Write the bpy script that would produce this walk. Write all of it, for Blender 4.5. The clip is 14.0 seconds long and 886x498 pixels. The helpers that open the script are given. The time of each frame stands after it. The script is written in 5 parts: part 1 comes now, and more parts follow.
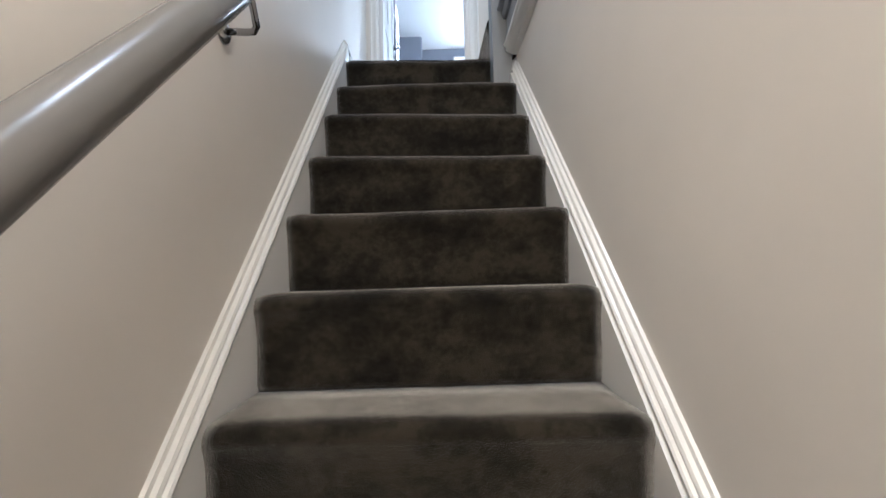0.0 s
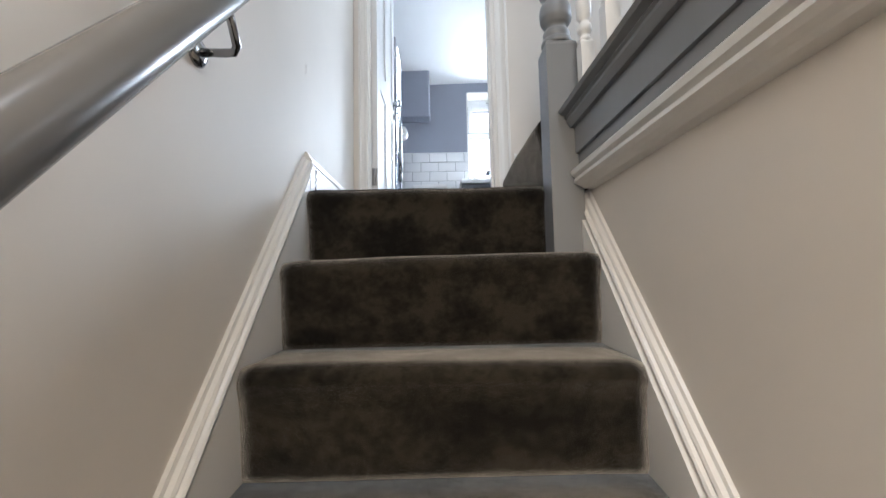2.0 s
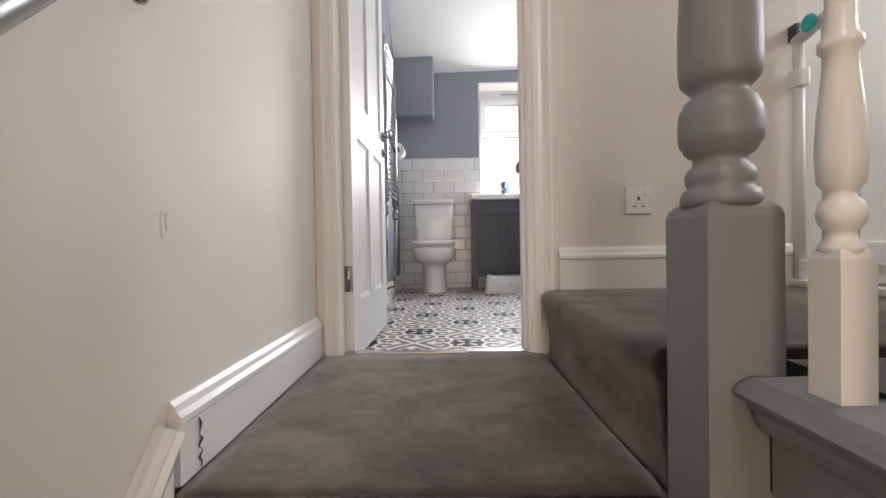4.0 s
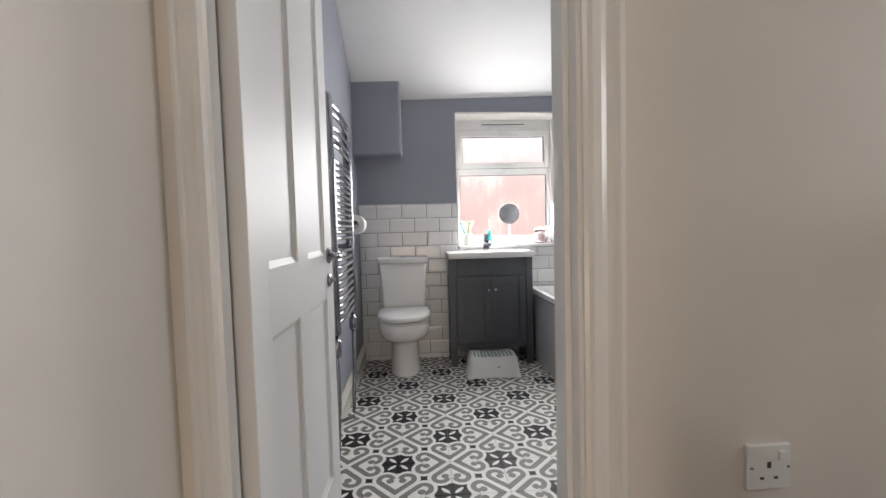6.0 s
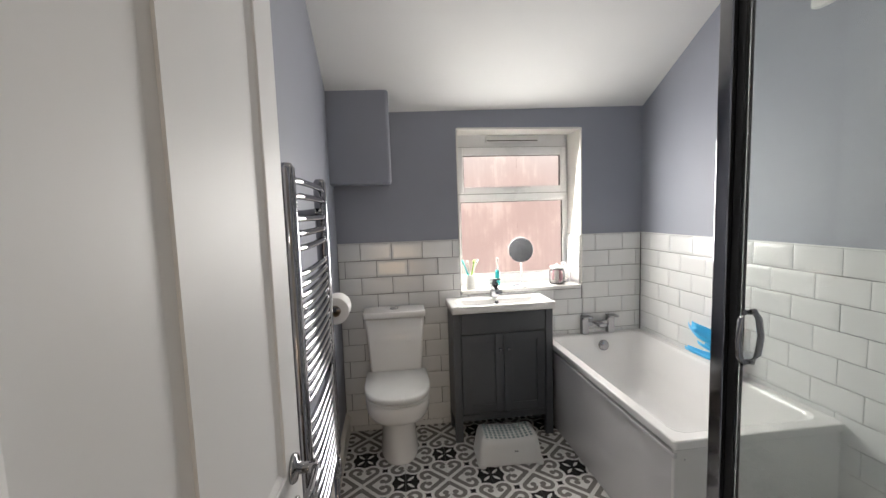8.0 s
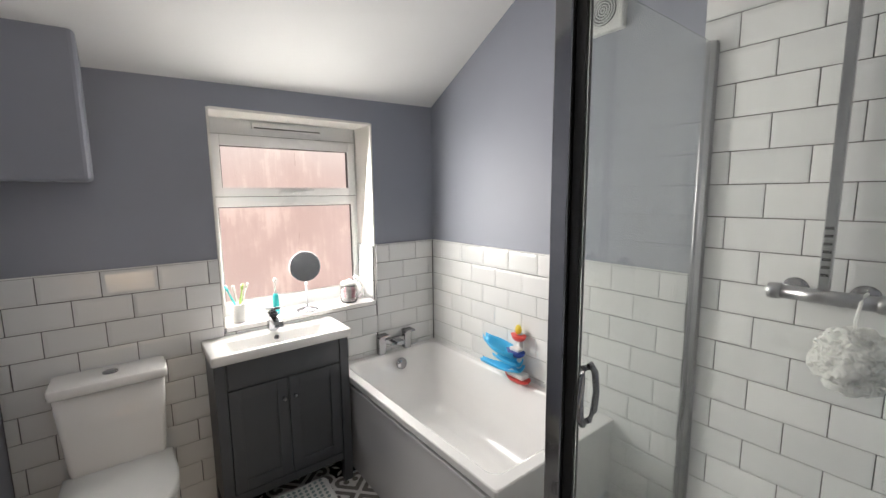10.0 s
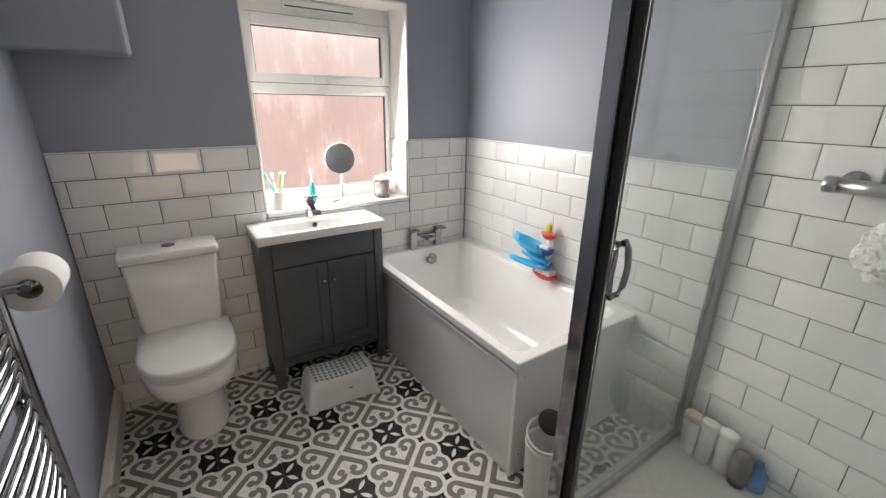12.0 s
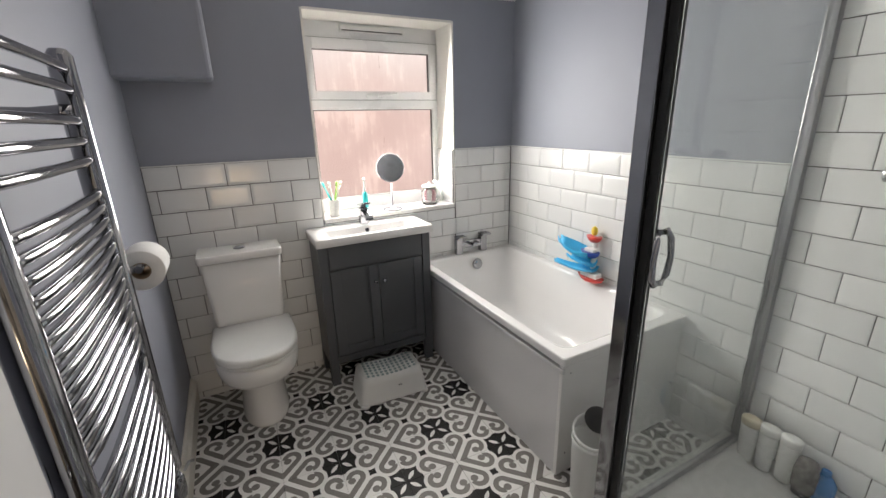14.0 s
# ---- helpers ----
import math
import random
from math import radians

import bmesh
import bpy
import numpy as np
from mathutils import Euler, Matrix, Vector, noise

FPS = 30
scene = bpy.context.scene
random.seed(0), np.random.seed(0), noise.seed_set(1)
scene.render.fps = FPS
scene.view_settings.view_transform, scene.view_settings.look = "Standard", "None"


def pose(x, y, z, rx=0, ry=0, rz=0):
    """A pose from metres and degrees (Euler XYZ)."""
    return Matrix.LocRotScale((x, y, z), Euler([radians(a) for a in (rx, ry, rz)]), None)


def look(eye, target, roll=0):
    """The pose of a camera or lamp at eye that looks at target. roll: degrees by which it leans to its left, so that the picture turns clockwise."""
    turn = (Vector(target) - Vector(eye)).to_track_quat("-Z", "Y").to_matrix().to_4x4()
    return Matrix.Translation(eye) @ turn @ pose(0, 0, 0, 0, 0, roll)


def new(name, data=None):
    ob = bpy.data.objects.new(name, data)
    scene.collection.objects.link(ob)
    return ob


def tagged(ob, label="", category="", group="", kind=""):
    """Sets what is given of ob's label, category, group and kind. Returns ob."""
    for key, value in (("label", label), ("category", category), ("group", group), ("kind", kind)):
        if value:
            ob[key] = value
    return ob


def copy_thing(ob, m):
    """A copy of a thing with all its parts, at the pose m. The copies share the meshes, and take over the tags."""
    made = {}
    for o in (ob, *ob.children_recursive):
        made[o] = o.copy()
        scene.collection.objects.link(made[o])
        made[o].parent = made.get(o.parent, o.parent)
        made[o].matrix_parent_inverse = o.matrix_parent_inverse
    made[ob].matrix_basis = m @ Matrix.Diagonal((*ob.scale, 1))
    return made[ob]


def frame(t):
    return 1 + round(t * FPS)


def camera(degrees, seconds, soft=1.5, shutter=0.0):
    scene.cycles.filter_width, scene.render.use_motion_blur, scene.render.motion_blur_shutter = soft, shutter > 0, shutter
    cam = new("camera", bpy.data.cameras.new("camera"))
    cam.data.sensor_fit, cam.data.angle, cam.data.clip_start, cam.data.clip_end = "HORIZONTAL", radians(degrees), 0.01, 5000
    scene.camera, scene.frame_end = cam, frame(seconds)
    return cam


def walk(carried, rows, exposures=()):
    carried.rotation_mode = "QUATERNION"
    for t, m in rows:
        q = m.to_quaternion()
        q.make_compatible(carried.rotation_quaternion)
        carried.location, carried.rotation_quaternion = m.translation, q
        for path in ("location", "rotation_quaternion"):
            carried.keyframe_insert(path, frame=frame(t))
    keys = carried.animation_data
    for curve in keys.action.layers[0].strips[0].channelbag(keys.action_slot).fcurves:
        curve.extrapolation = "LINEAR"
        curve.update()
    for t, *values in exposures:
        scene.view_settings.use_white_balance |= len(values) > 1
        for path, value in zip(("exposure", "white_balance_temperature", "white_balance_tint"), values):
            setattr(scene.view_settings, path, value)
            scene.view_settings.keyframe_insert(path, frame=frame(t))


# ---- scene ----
cam = camera(94.4, 14.0)
PATH = [
    (0, (-0.396, -2.269, -1.059), (-0.347, -0.275, -0.907), -1.4),
    (0.5, (-0.362, -2.037, -0.882), (-0.305, -0.045, -0.714), -1.1),
    (1, (-0.386, -1.873, -0.661), (-0.341, 0.119, -0.484), -1.1),
    (1.5, (-0.366, -1.687, -0.45), (-0.334, 0.306, -0.278), -1.3),
    (2, (-0.411, -1.523, -0.244), (-0.391, 0.47, -0.079), -1.2),
    (2.5, (-0.439, -1.353, -0.053), (-0.41, 0.642, 0.086), -1.0),
    (3, (-0.451, -1.199, 0.106), (-0.414, 0.798, 0.215), -0.8),
    (3.5, (-0.475, -1.0, 0.246), (-0.419, 0.999, 0.274), -0.5),
    (3.6, (-0.45, -0.972, 0.289), (-0.412, 1.028, 0.297), -1.1),
    (4, (-0.399, -0.87, 0.418), (-0.409, 1.13, 0.392), -1.0),
    (4.2, (-0.393, -0.813, 0.502), (-0.41, 1.187, 0.46), -1.0),
    (6.5, (-0.433, -0.07, 1.168), (-0.238, 1.917, 1.051), -1.8),
    (7, (-0.451, 0.071, 1.31), (-0.236, 2.054, 1.17), -1.9),
    (7.2, (-0.465, 0.134, 1.327), (-0.25, 2.117, 1.184), -1.8),
    (9.3, (-0.515, 0.795, 1.507), (0.252, 2.62, 1.215), -1.5),
    (9.5, (-0.482, 0.828, 1.504), (0.437, 2.582, 1.224), -1.3),
    (10, (-0.395, 0.827, 1.515), (0.818, 2.396, 1.249), -0.6),
    (10.5, (-0.355, 0.807, 1.519), (1.054, 2.201, 1.251), 0.0),
    (11, (-0.344, 0.791, 1.515), (1.084, 2.152, 1.181), 0.5),
    (11.5, (-0.371, 0.806, 1.472), (0.892, 2.278, 0.984), 0.6),
    (12, (-0.436, 0.813, 1.418), (0.612, 2.381, 0.752), 0.8),
    (12.5, (-0.484, 0.789, 1.372), (0.388, 2.4, 0.568), 0.4),
    (13, (-0.504, 0.754, 1.341), (0.244, 2.383, 0.454), -0.1),
    (13.5, (-0.505, 0.742, 1.342), (0.253, 2.394, 0.507), -0.8),
    (14, (-0.492, 0.736, 1.383), (0.383, 2.434, 0.788), -1.4),
]
walk(cam, [(t, look(eye, target, roll)) for t, eye, target, roll in PATH],
     exposures=[(0, 1.4, 4750, 5), (1.5, 1.4, 5000, 5), (2.0, 1.3, 5200, 6), (2.5, 1.22, 5600, 8), (3.2, 1.08, 5900, 11), (4.2, 0.8, 6150, 12), (6.5, 0.3, 6250, 11), (7.2, 0.15, 6400, 10), (9.3, 0.1, 6550, 10), (14, 0.1, 6550, 10)])

# ---- world and lights ----
world = bpy.data.worlds.new("world")
scene.world = world
world.use_nodes = True
wn = world.node_tree.nodes
sky = wn.new("ShaderNodeTexSky")
sky.sky_type = "NISHITA"
sky.sun_disc = False
sky.sun_elevation, sky.sun_rotation = radians(35), radians(200)
wn["Background"].inputs["Strength"].default_value = 0.06
world.node_tree.links.new(sky.outputs[0], wn["Background"].inputs["Color"])


def area_lamp(name, eye, target, sx, sy, watts, colour):
    d = bpy.data.lights.new(name, "AREA")
    d.shape, d.size, d.size_y, d.energy, d.color = "RECTANGLE", sx, sy, watts, colour
    ob = new(name, d)
    ob.matrix_world = look(eye, target)
    return ob


# daylight through the bathroom window, the bedroom window and the lit lower hall
area_lamp("window_daylight", (0.353, 3.11, 1.40), (0.353, 0.90, 0.95), 0.76, 0.74, 27, (1.0, 0.97, 0.925))
area_lamp("bedroom_daylight", (2.52, 0.0, 1.75), (-0.8, -0.5, 0.3), 1.0, 0.9, 17, (1.0, 0.965, 0.92))
area_lamp("hall_lamp", (-0.4, -3.3, 0.35), (-0.4, -1.8, -1.2), 0.75, 0.75, 20, (1.0, 0.735, 0.475))
# added fill over the stairs to brighten walls and treads, no fitting known there
area_lamp("stair_fill_light", (-0.35, -2.0, 2.58), (-0.35, -1.9, 0), 0.3, 0.3, 10.0, (1.0, 0.93, 0.85))
# recessed ceiling spots in the bathroom; the one at (0.25, 1.00) is added fill
for sx, sy in ((-0.06, 1.85), (0.25, 1.00)):
    area_lamp("downlight_glow", (sx, sy, 2.572), (sx, sy, 0.0), 0.09, 0.09, 0.9, (1.0, 0.90, 0.76))


# ---- materials ----
def material(name):
    m = bpy.data.materials.new(name)
    m.use_nodes = True
    nt = m.node_tree
    return m, nt, nt.nodes["Principled BSDF"]


def ramp(nt, fac, stops):
    r = nt.nodes.new("ShaderNodeValToRGB")
    el = r.color_ramp.elements
    while len(el) < len(stops):
        el.new(0.5)
    for e, (p, c) in zip(el, stops):
        e.position, e.color = p, (*c, 1)
    nt.links.new(fac, r.inputs[0])
    return r.outputs[0]


def noise_node(nt, scale, detail=4.0, rough=0.55, stretch=None, space="Object"):
    if space == "World":
        src = nt.nodes.new("ShaderNodeNewGeometry").outputs["Position"]
    else:
        src = nt.nodes.new("ShaderNodeTexCoord").outputs[space]
    if stretch:
        mp = nt.nodes.new("ShaderNodeMapping")
        mp.inputs["Scale"].default_value = stretch
        nt.links.new(src, mp.inputs[0])
        src = mp.outputs[0]
    n = nt.nodes.new("ShaderNodeTexNoise")
    n.inputs["Scale"].default_value, n.inputs["Detail"].default_value = scale, detail
    n.inputs["Roughness"].default_value = rough
    nt.links.new(src, n.inputs["Vector"])
    return n.outputs["Fac"]


def bump(nt, bsdf, height, strength, dist):
    b = nt.nodes.new("ShaderNodeBump")
    b.inputs["Strength"].default_value, b.inputs["Distance"].default_value = strength, dist
    nt.links.new(height, b.inputs["Height"])
    nt.links.new(b.outputs[0], bsdf.inputs["Normal"])
    return b


def tint(c, k):
    return tuple(max(0.0, min(1.0, v * k)) for v in c)


def surface(name, colour, rough=0.5, spread=0.06, scale=3.0, fine=60.0, relief=0.1, dist=0.002, metal=0.0, stretch=None, coat=0.0, rough_spread=0.08, spec=0.5):
    """Painted or moulded surface: two scales of colour drift, fine relief, drifting gloss."""
    m, nt, b = material(name)
    big = noise_node(nt, scale, 3, 0.6, stretch)
    col = ramp(nt, big, [(0.3, tint(colour, 1 - spread)), (0.7, tint(colour, 1 + spread))])
    nt.links.new(col, b.inputs["Base Color"])
    small = noise_node(nt, fine, 3, 0.6, stretch)
    rr = nt.nodes.new("ShaderNodeMapRange")
    rr.inputs["To Min"].default_value, rr.inputs["To Max"].default_value = max(0.02, rough - rough_spread), min(1, rough + rough_spread)
    nt.links.new(big, rr.inputs["Value"])
    nt.links.new(rr.outputs[0], b.inputs["Roughness"])
    b.inputs["Metallic"].default_value = metal
    b.inputs["Coat Weight"].default_value = coat
    b.inputs["Specular IOR Level"].default_value = spec
    if relief:
        bump(nt, b, small, relief, dist)
    return m


M_cream = surface("cream_wall_paint", (0.72, 0.68, 0.63), 0.62, 0.035, 2.2, 140, 0.18, 0.001)
M_white_wall = surface("white_wall_paint", (0.80, 0.78, 0.74), 0.65, 0.03, 1.5, 120, 0.15, 0.001)
M_greywall = surface("blue_grey_wall_paint", (0.285, 0.30, 0.35), 0.55, 0.04, 1.8, 130, 0.15, 0.001)
M_ceiling = surface("white_ceiling_paint", (0.80, 0.80, 0.79), 0.7, 0.03, 1.3, 90, 0.2, 0.0015)
M_white = surface("white_gloss_paint", (0.76, 0.75, 0.73), 0.30, 0.010, 5, 160, 0.04, 0.0006, rough_spread=0.015)
M_door = surface("white_door_paint", (0.74, 0.74, 0.74), 0.50, 0.015, 4, 120, 0.06, 0.0008, stretch=(1, 1, 0.2), rough_spread=0.02, spec=0.35)
M_grey = surface("grey_gloss_paint", (0.20, 0.205, 0.215), 0.42, 0.02, 6, 150, 0.05, 0.0006, rough_spread=0.015)
M_rail = surface("grey_handrail_paint", (0.15, 0.143, 0.135), 0.24, 0.04, 7, 120, 0.05, 0.0008, rough_spread=0.03)
M_vanity = surface("grey_vanity_paint", (0.075, 0.08, 0.088), 0.42, 0.06, 5, 70, 0.06, 0.001)
M_ceramic = surface("white_ceramic", (0.80, 0.79, 0.77), 0.20, 0.02, 3, 20, 0.0, 0.001, coat=0.15, rough_spread=0.03)
M_acrylic = surface("white_acrylic", (0.79, 0.78, 0.77), 0.16, 0.02, 3, 20, 0.03, 0.002, coat=0.3, rough_spread=0.04)
M_panel = surface("bath_panel_gloss", (0.77, 0.76, 0.77), 0.12, 0.02, 2, 22, 0.05, 0.002, coat=1.0, rough_spread=0.04)
_pb = M_panel.node_tree.nodes["Principled BSDF"]
_pb.inputs["Coat IOR"].default_value, _pb.inputs["Coat Roughness"].default_value = 2.1, 0.06
M_plastic = surface("white_plastic", (0.76, 0.76, 0.74), 0.38, 0.03, 6, 60, 0.05, 0.001)
M_upvc = surface("white_upvc", (0.80, 0.80, 0.80), 0.30, 0.02, 4, 50, 0.03, 0.001)
M_chrome = surface("chrome", (0.33, 0.33, 0.345), 0.10, 0.05, 20, 90, 0.02, 0.0005, metal=1.0, rough_spread=0.05)
M_darkchrome = surface("dark_chrome", (0.16, 0.16, 0.165), 0.25, 0.05, 20, 90, 0.02, 0.0005, metal=1.0, rough_spread=0.05)
M_alu = surface("satin_aluminium", (0.42, 0.42, 0.43), 0.30, 0.06, 15, 120, 0.04, 0.0005, metal=1.0, stretch=(1, 1, 0.1))
M_black = surface("black_rubber", (0.012, 0.012, 0.012), 0.5, 0.2, 10, 60, 0.05, 0.001)
M_dark = surface("dark_plastic", (0.05, 0.05, 0.05), 0.4, 0.1, 10, 60, 0.05, 0.001)
M_skirt = surface("cream_skirting_paint", (0.70, 0.67, 0.61), 0.32, 0.05, 5, 50, 0.1, 0.002)
M_grout = surface("grey_grout", (0.10, 0.098, 0.095), 0.9, 0.15, 8, 200, 0.3, 0.001)
M_palegrout = surface("pale_grout", (0.30, 0.295, 0.29), 0.9, 0.15, 8, 200, 0.3, 0.001)
M_paper = surface("toilet_paper", (0.82, 0.81, 0.79), 0.9, 0.03, 20, 120, 0.35, 0.002)
M_brown = surface("card_tube", (0.30, 0.22, 0.15), 0.9, 0.1)
M_blue = surface("blue_toy_plastic", (0.05, 0.45, 0.78), 0.3, 0.08)
M_navy = surface("navy_toy_plastic", (0.02, 0.06, 0.30), 0.3, 0.08)
M_red = surface("red_toy_plastic", (0.60, 0.05, 0.04), 0.3, 0.08)
M_yellow = surface("yellow_toy_plastic", (0.80, 0.60, 0.05), 0.3, 0.08)
M_teal = surface("teal_plastic", (0.03, 0.45, 0.46), 0.35, 0.08)
M_lime = surface("lime_plastic", (0.35, 0.58, 0.12), 0.35, 0.08)
M_pink = surface("pink_plastic", (0.72, 0.34, 0.40), 0.4, 0.10, 30)
M_mint = surface("pale_green_dots", (0.26, 0.34, 0.33), 0.7, 0.08)
M_bottleblue = surface("blue_bottle", (0.06, 0.22, 0.50), 0.25, 0.1)
M_bottlegrey = surface("smoky_bottle", (0.16, 0.15, 0.14), 0.25, 0.25, 40)
M_ivory = surface("ivory_cap", (0.62, 0.56, 0.42), 0.4, 0.1)
M_net = surface("white_net_sponge", (0.92, 0.92, 0.90), 0.8, 0.02, 30, 200, 0.15, 0.002)
_nt = M_net.node_tree
_tr, _mx = _nt.nodes.new("ShaderNodeBsdfTranslucent"), _nt.nodes.new("ShaderNodeMixShader")
_tr.inputs["Color"].default_value = (0.94, 0.94, 0.92, 1)
_nt.links.new(_nt.nodes["Principled BSDF"].outputs[0], _mx.inputs[1])
_nt.links.new(_tr.outputs[0], _mx.inputs[2])
_nt.links.new(_mx.outputs[0], _nt.nodes["Material Output"].inputs["Surface"])
M_tray = surface("shower_tray_resin", (0.70, 0.70, 0.68), 0.14, 0.03, 3, 60, 0.03, 0.001, rough_spread=0.05)


def carpet(name, colour, low=0.35, high=2.1):
    m, nt, b = material(name)
    patch = noise_node(nt, 6.5, 5, 0.66, (1, 1.3, 1.3), "World")
    pile = noise_node(nt, 420, 2, 0.6, None, "World")
    mid = noise_node(nt, 45, 3, 0.6, None, "World")
    mx = nt.nodes.new("ShaderNodeMath")
    mx.operation = "MULTIPLY_ADD"
    nt.links.new(mid, mx.inputs[0])
    mx.inputs[1].default_value = 0.35
    nt.links.new(patch, mx.inputs[2])
    col = ramp(nt, mx.outputs[0], [(0.53, tint(colour, low)), (0.66, tint(colour, 0.95)), (0.80, tint(colour, high))])
    nt.links.new(col, b.inputs["Base Color"])
    b.inputs["Roughness"].default_value = 0.95
    b.inputs["Specular IOR Level"].default_value = 0.15
    # brushed pile: the nap catches the light in patches
    nap = nt.nodes.new("ShaderNodeMapRange")
    nap.inputs["From Min"].default_value, nap.inputs["From Max"].default_value = 0.50, 0.85
    nap.inputs["To Min"].default_value, nap.inputs["To Max"].default_value = 0.55, 0.85
    nt.links.new(mx.outputs[0], nap.inputs["Value"])
    nt.links.new(nap.outputs[0], b.inputs["Sheen Weight"])
    b.inputs["Sheen Roughness"].default_value = 0.36
    b.inputs["Sheen Tint"].default_value = (0.98, 0.94, 0.88, 1)
    bump(nt, b, pile, 0.7, 0.004)
    return m


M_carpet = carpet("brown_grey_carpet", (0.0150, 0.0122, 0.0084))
# the stair carpet again, with the landing's daylight put into its colour
M_carpet_lit = carpet("lit_landing_carpet", (0.078, 0.070, 0.060), 0.70, 1.45)


def metro_tile():
    m, nt, b = material("white_metro_tile_glaze")
    info = nt.nodes.new("ShaderNodeObjectInfo")
    nt.links.new(ramp(nt, info.outputs["Random"], [(0.0, (0.70, 0.705, 0.70)), (1.0, (0.78, 0.78, 0.77))]), b.inputs["Base Color"])
    b.inputs["Roughness"].default_value = 0.17
    b.inputs["Coat Weight"].default_value = 0.1
    bump(nt, b, noise_node(nt, 9, 2, 0.5, None, "World"), 0.07, 0.004)
    return m


M_metro = metro_tile()


class Expr:
    """Builds chains of math nodes from Python arithmetic."""

    def __init__(self, nt, out):
        self.nt, self.out = nt, out

    def op(self, kind, *others):
        n = self.nt.nodes.new("ShaderNodeMath")
        n.operation = kind
        for k, v in enumerate((self, *others)):
            if isinstance(v, Expr):
                self.nt.links.new(v.out, n.inputs[k])
            else:
                n.inputs[k].default_value = v
        return Expr(self.nt, n.outputs[0])

    def __add__(self, o): return self.op("ADD", o)
    def __sub__(self, o): return self.op("SUBTRACT", o)
    def __mul__(self, o): return self.op("MULTIPLY", o)
    def __gt__(self, o): return self.op("GREATER_THAN", o)
    def __lt__(self, o): return self.op("LESS_THAN", o)
    def __and__(self, o): return self.op("MULTIPLY", o)
    def __or__(self, o): return self.op("MAXIMUM", o)
    def neg(self): return self.op("MULTIPLY", -1.0)
    def root(self): return self.op("SQRT")


TILE = 0.2250


def floor_tile_material():
    """Printed scroll pattern: hearts round two corners, petalled dark flowers at the other two."""
    m, nt, b = material("patterned_floor_tile")
    tc = nt.nodes.new("ShaderNodeTexCoord")
    sx = nt.nodes.new("ShaderNodeSeparateXYZ")
    nt.links.new(tc.outputs["Object"], sx.inputs[0])
    x = Expr(nt, sx.outputs[0]) * (1 / TILE) + 0.5
    y = Expr(nt, sx.outputs[1]) * (1 / TILE) + 0.5
    over = (x + y) > 1.0
    # reflect the far half onto the near one, then sort the two coordinates
    xf = x + over * ((x + y) * -1.0 + 1.0)
    yf = y + over * ((x + y) * -1.0 + 1.0)
    p = xf.op("MAXIMUM", yf)
    q = xf.op("MINIMUM", yf)
    t = (p + q) * 0.7071
    d = (p - q) * 0.7071

    def circle(cx, cy):
        return ((p - cx) * (p - cx) + (q - cy) * (q - cy)).root()

    rc = circle(0.5015, 0.1945)
    # scrolled heart: straight arm from the tip, lobe curling over, round end inside
    arm = (t < 0.494) & (d > 0.042) & (d < 0.148) & (p > 0.075)
    lobe = (rc < 0.175) & (rc > 0.076) & ((t > 0.492) | (p > 0.52))
    ball = circle(0.462, 0.112) < 0.070
    tip = (p < 0.225) & (d > 0.042) & (p > 0.075)
    gs = arm | lobe | ball | tip
    dark = (rc > 0.240) & (p > 0.60) & (d > 0.24) & (circle(0.62, 0.0) > 0.065)
    diamond = (rc > 0.246) & (t > 0.56) & (d < 0.14)
    al = ((p * -1.0 + 1.0) + q) * 0.7071
    pe = (p * -1.0 + 1.0 - q) * 0.7071
    u = (al - 0.165) * (1 / 0.115)
    petal = pe < ((u * u * -1.0 + 1.0).op("MAXIMUM", 0.0) * 0.038)
    petal = petal & (al > 0.05) & (al < 0.28)
    dk = (dark | diamond) & (petal * -1.0 + 1.0)
    wear = noise_node(nt, 3.5, 4, 0.6, None, "World")
    grain = noise_node(nt, 120, 3, 0.6, None, "World")

    def mix(fac, a, c):
        n = nt.nodes.new("ShaderNodeMix")
        n.data_type = "RGBA"
        nt.links.new(fac, n.inputs["Factor"])
        nt.links.new(a, n.inputs["A"])
        nt.links.new(c, n.inputs["B"])
        return n.outputs["Result"]

    white = ramp(nt, wear, [(0.3, (0.74, 0.725, 0.70)), (0.7, (0.81, 0.80, 0.775))])
    greyc = ramp(nt, grain, [(0.3, (0.185, 0.172, 0.158)), (0.7, (0.225, 0.21, 0.195))])
    blackc = ramp(nt, grain, [(0.3, (0.009, 0.008, 0.0075)), (0.7, (0.016, 0.014, 0.013))])
    col = mix(dk.out, mix(gs.out, white, greyc), blackc)
    nt.links.new(col, b.inputs["Base Color"])
    b.inputs["Roughness"].default_value = 0.46
    b.inputs["Specular IOR Level"].default_value = 0.18
    bump(nt, b, wear, 0.05, 0.003)
    return m


M_floor = floor_tile_material()


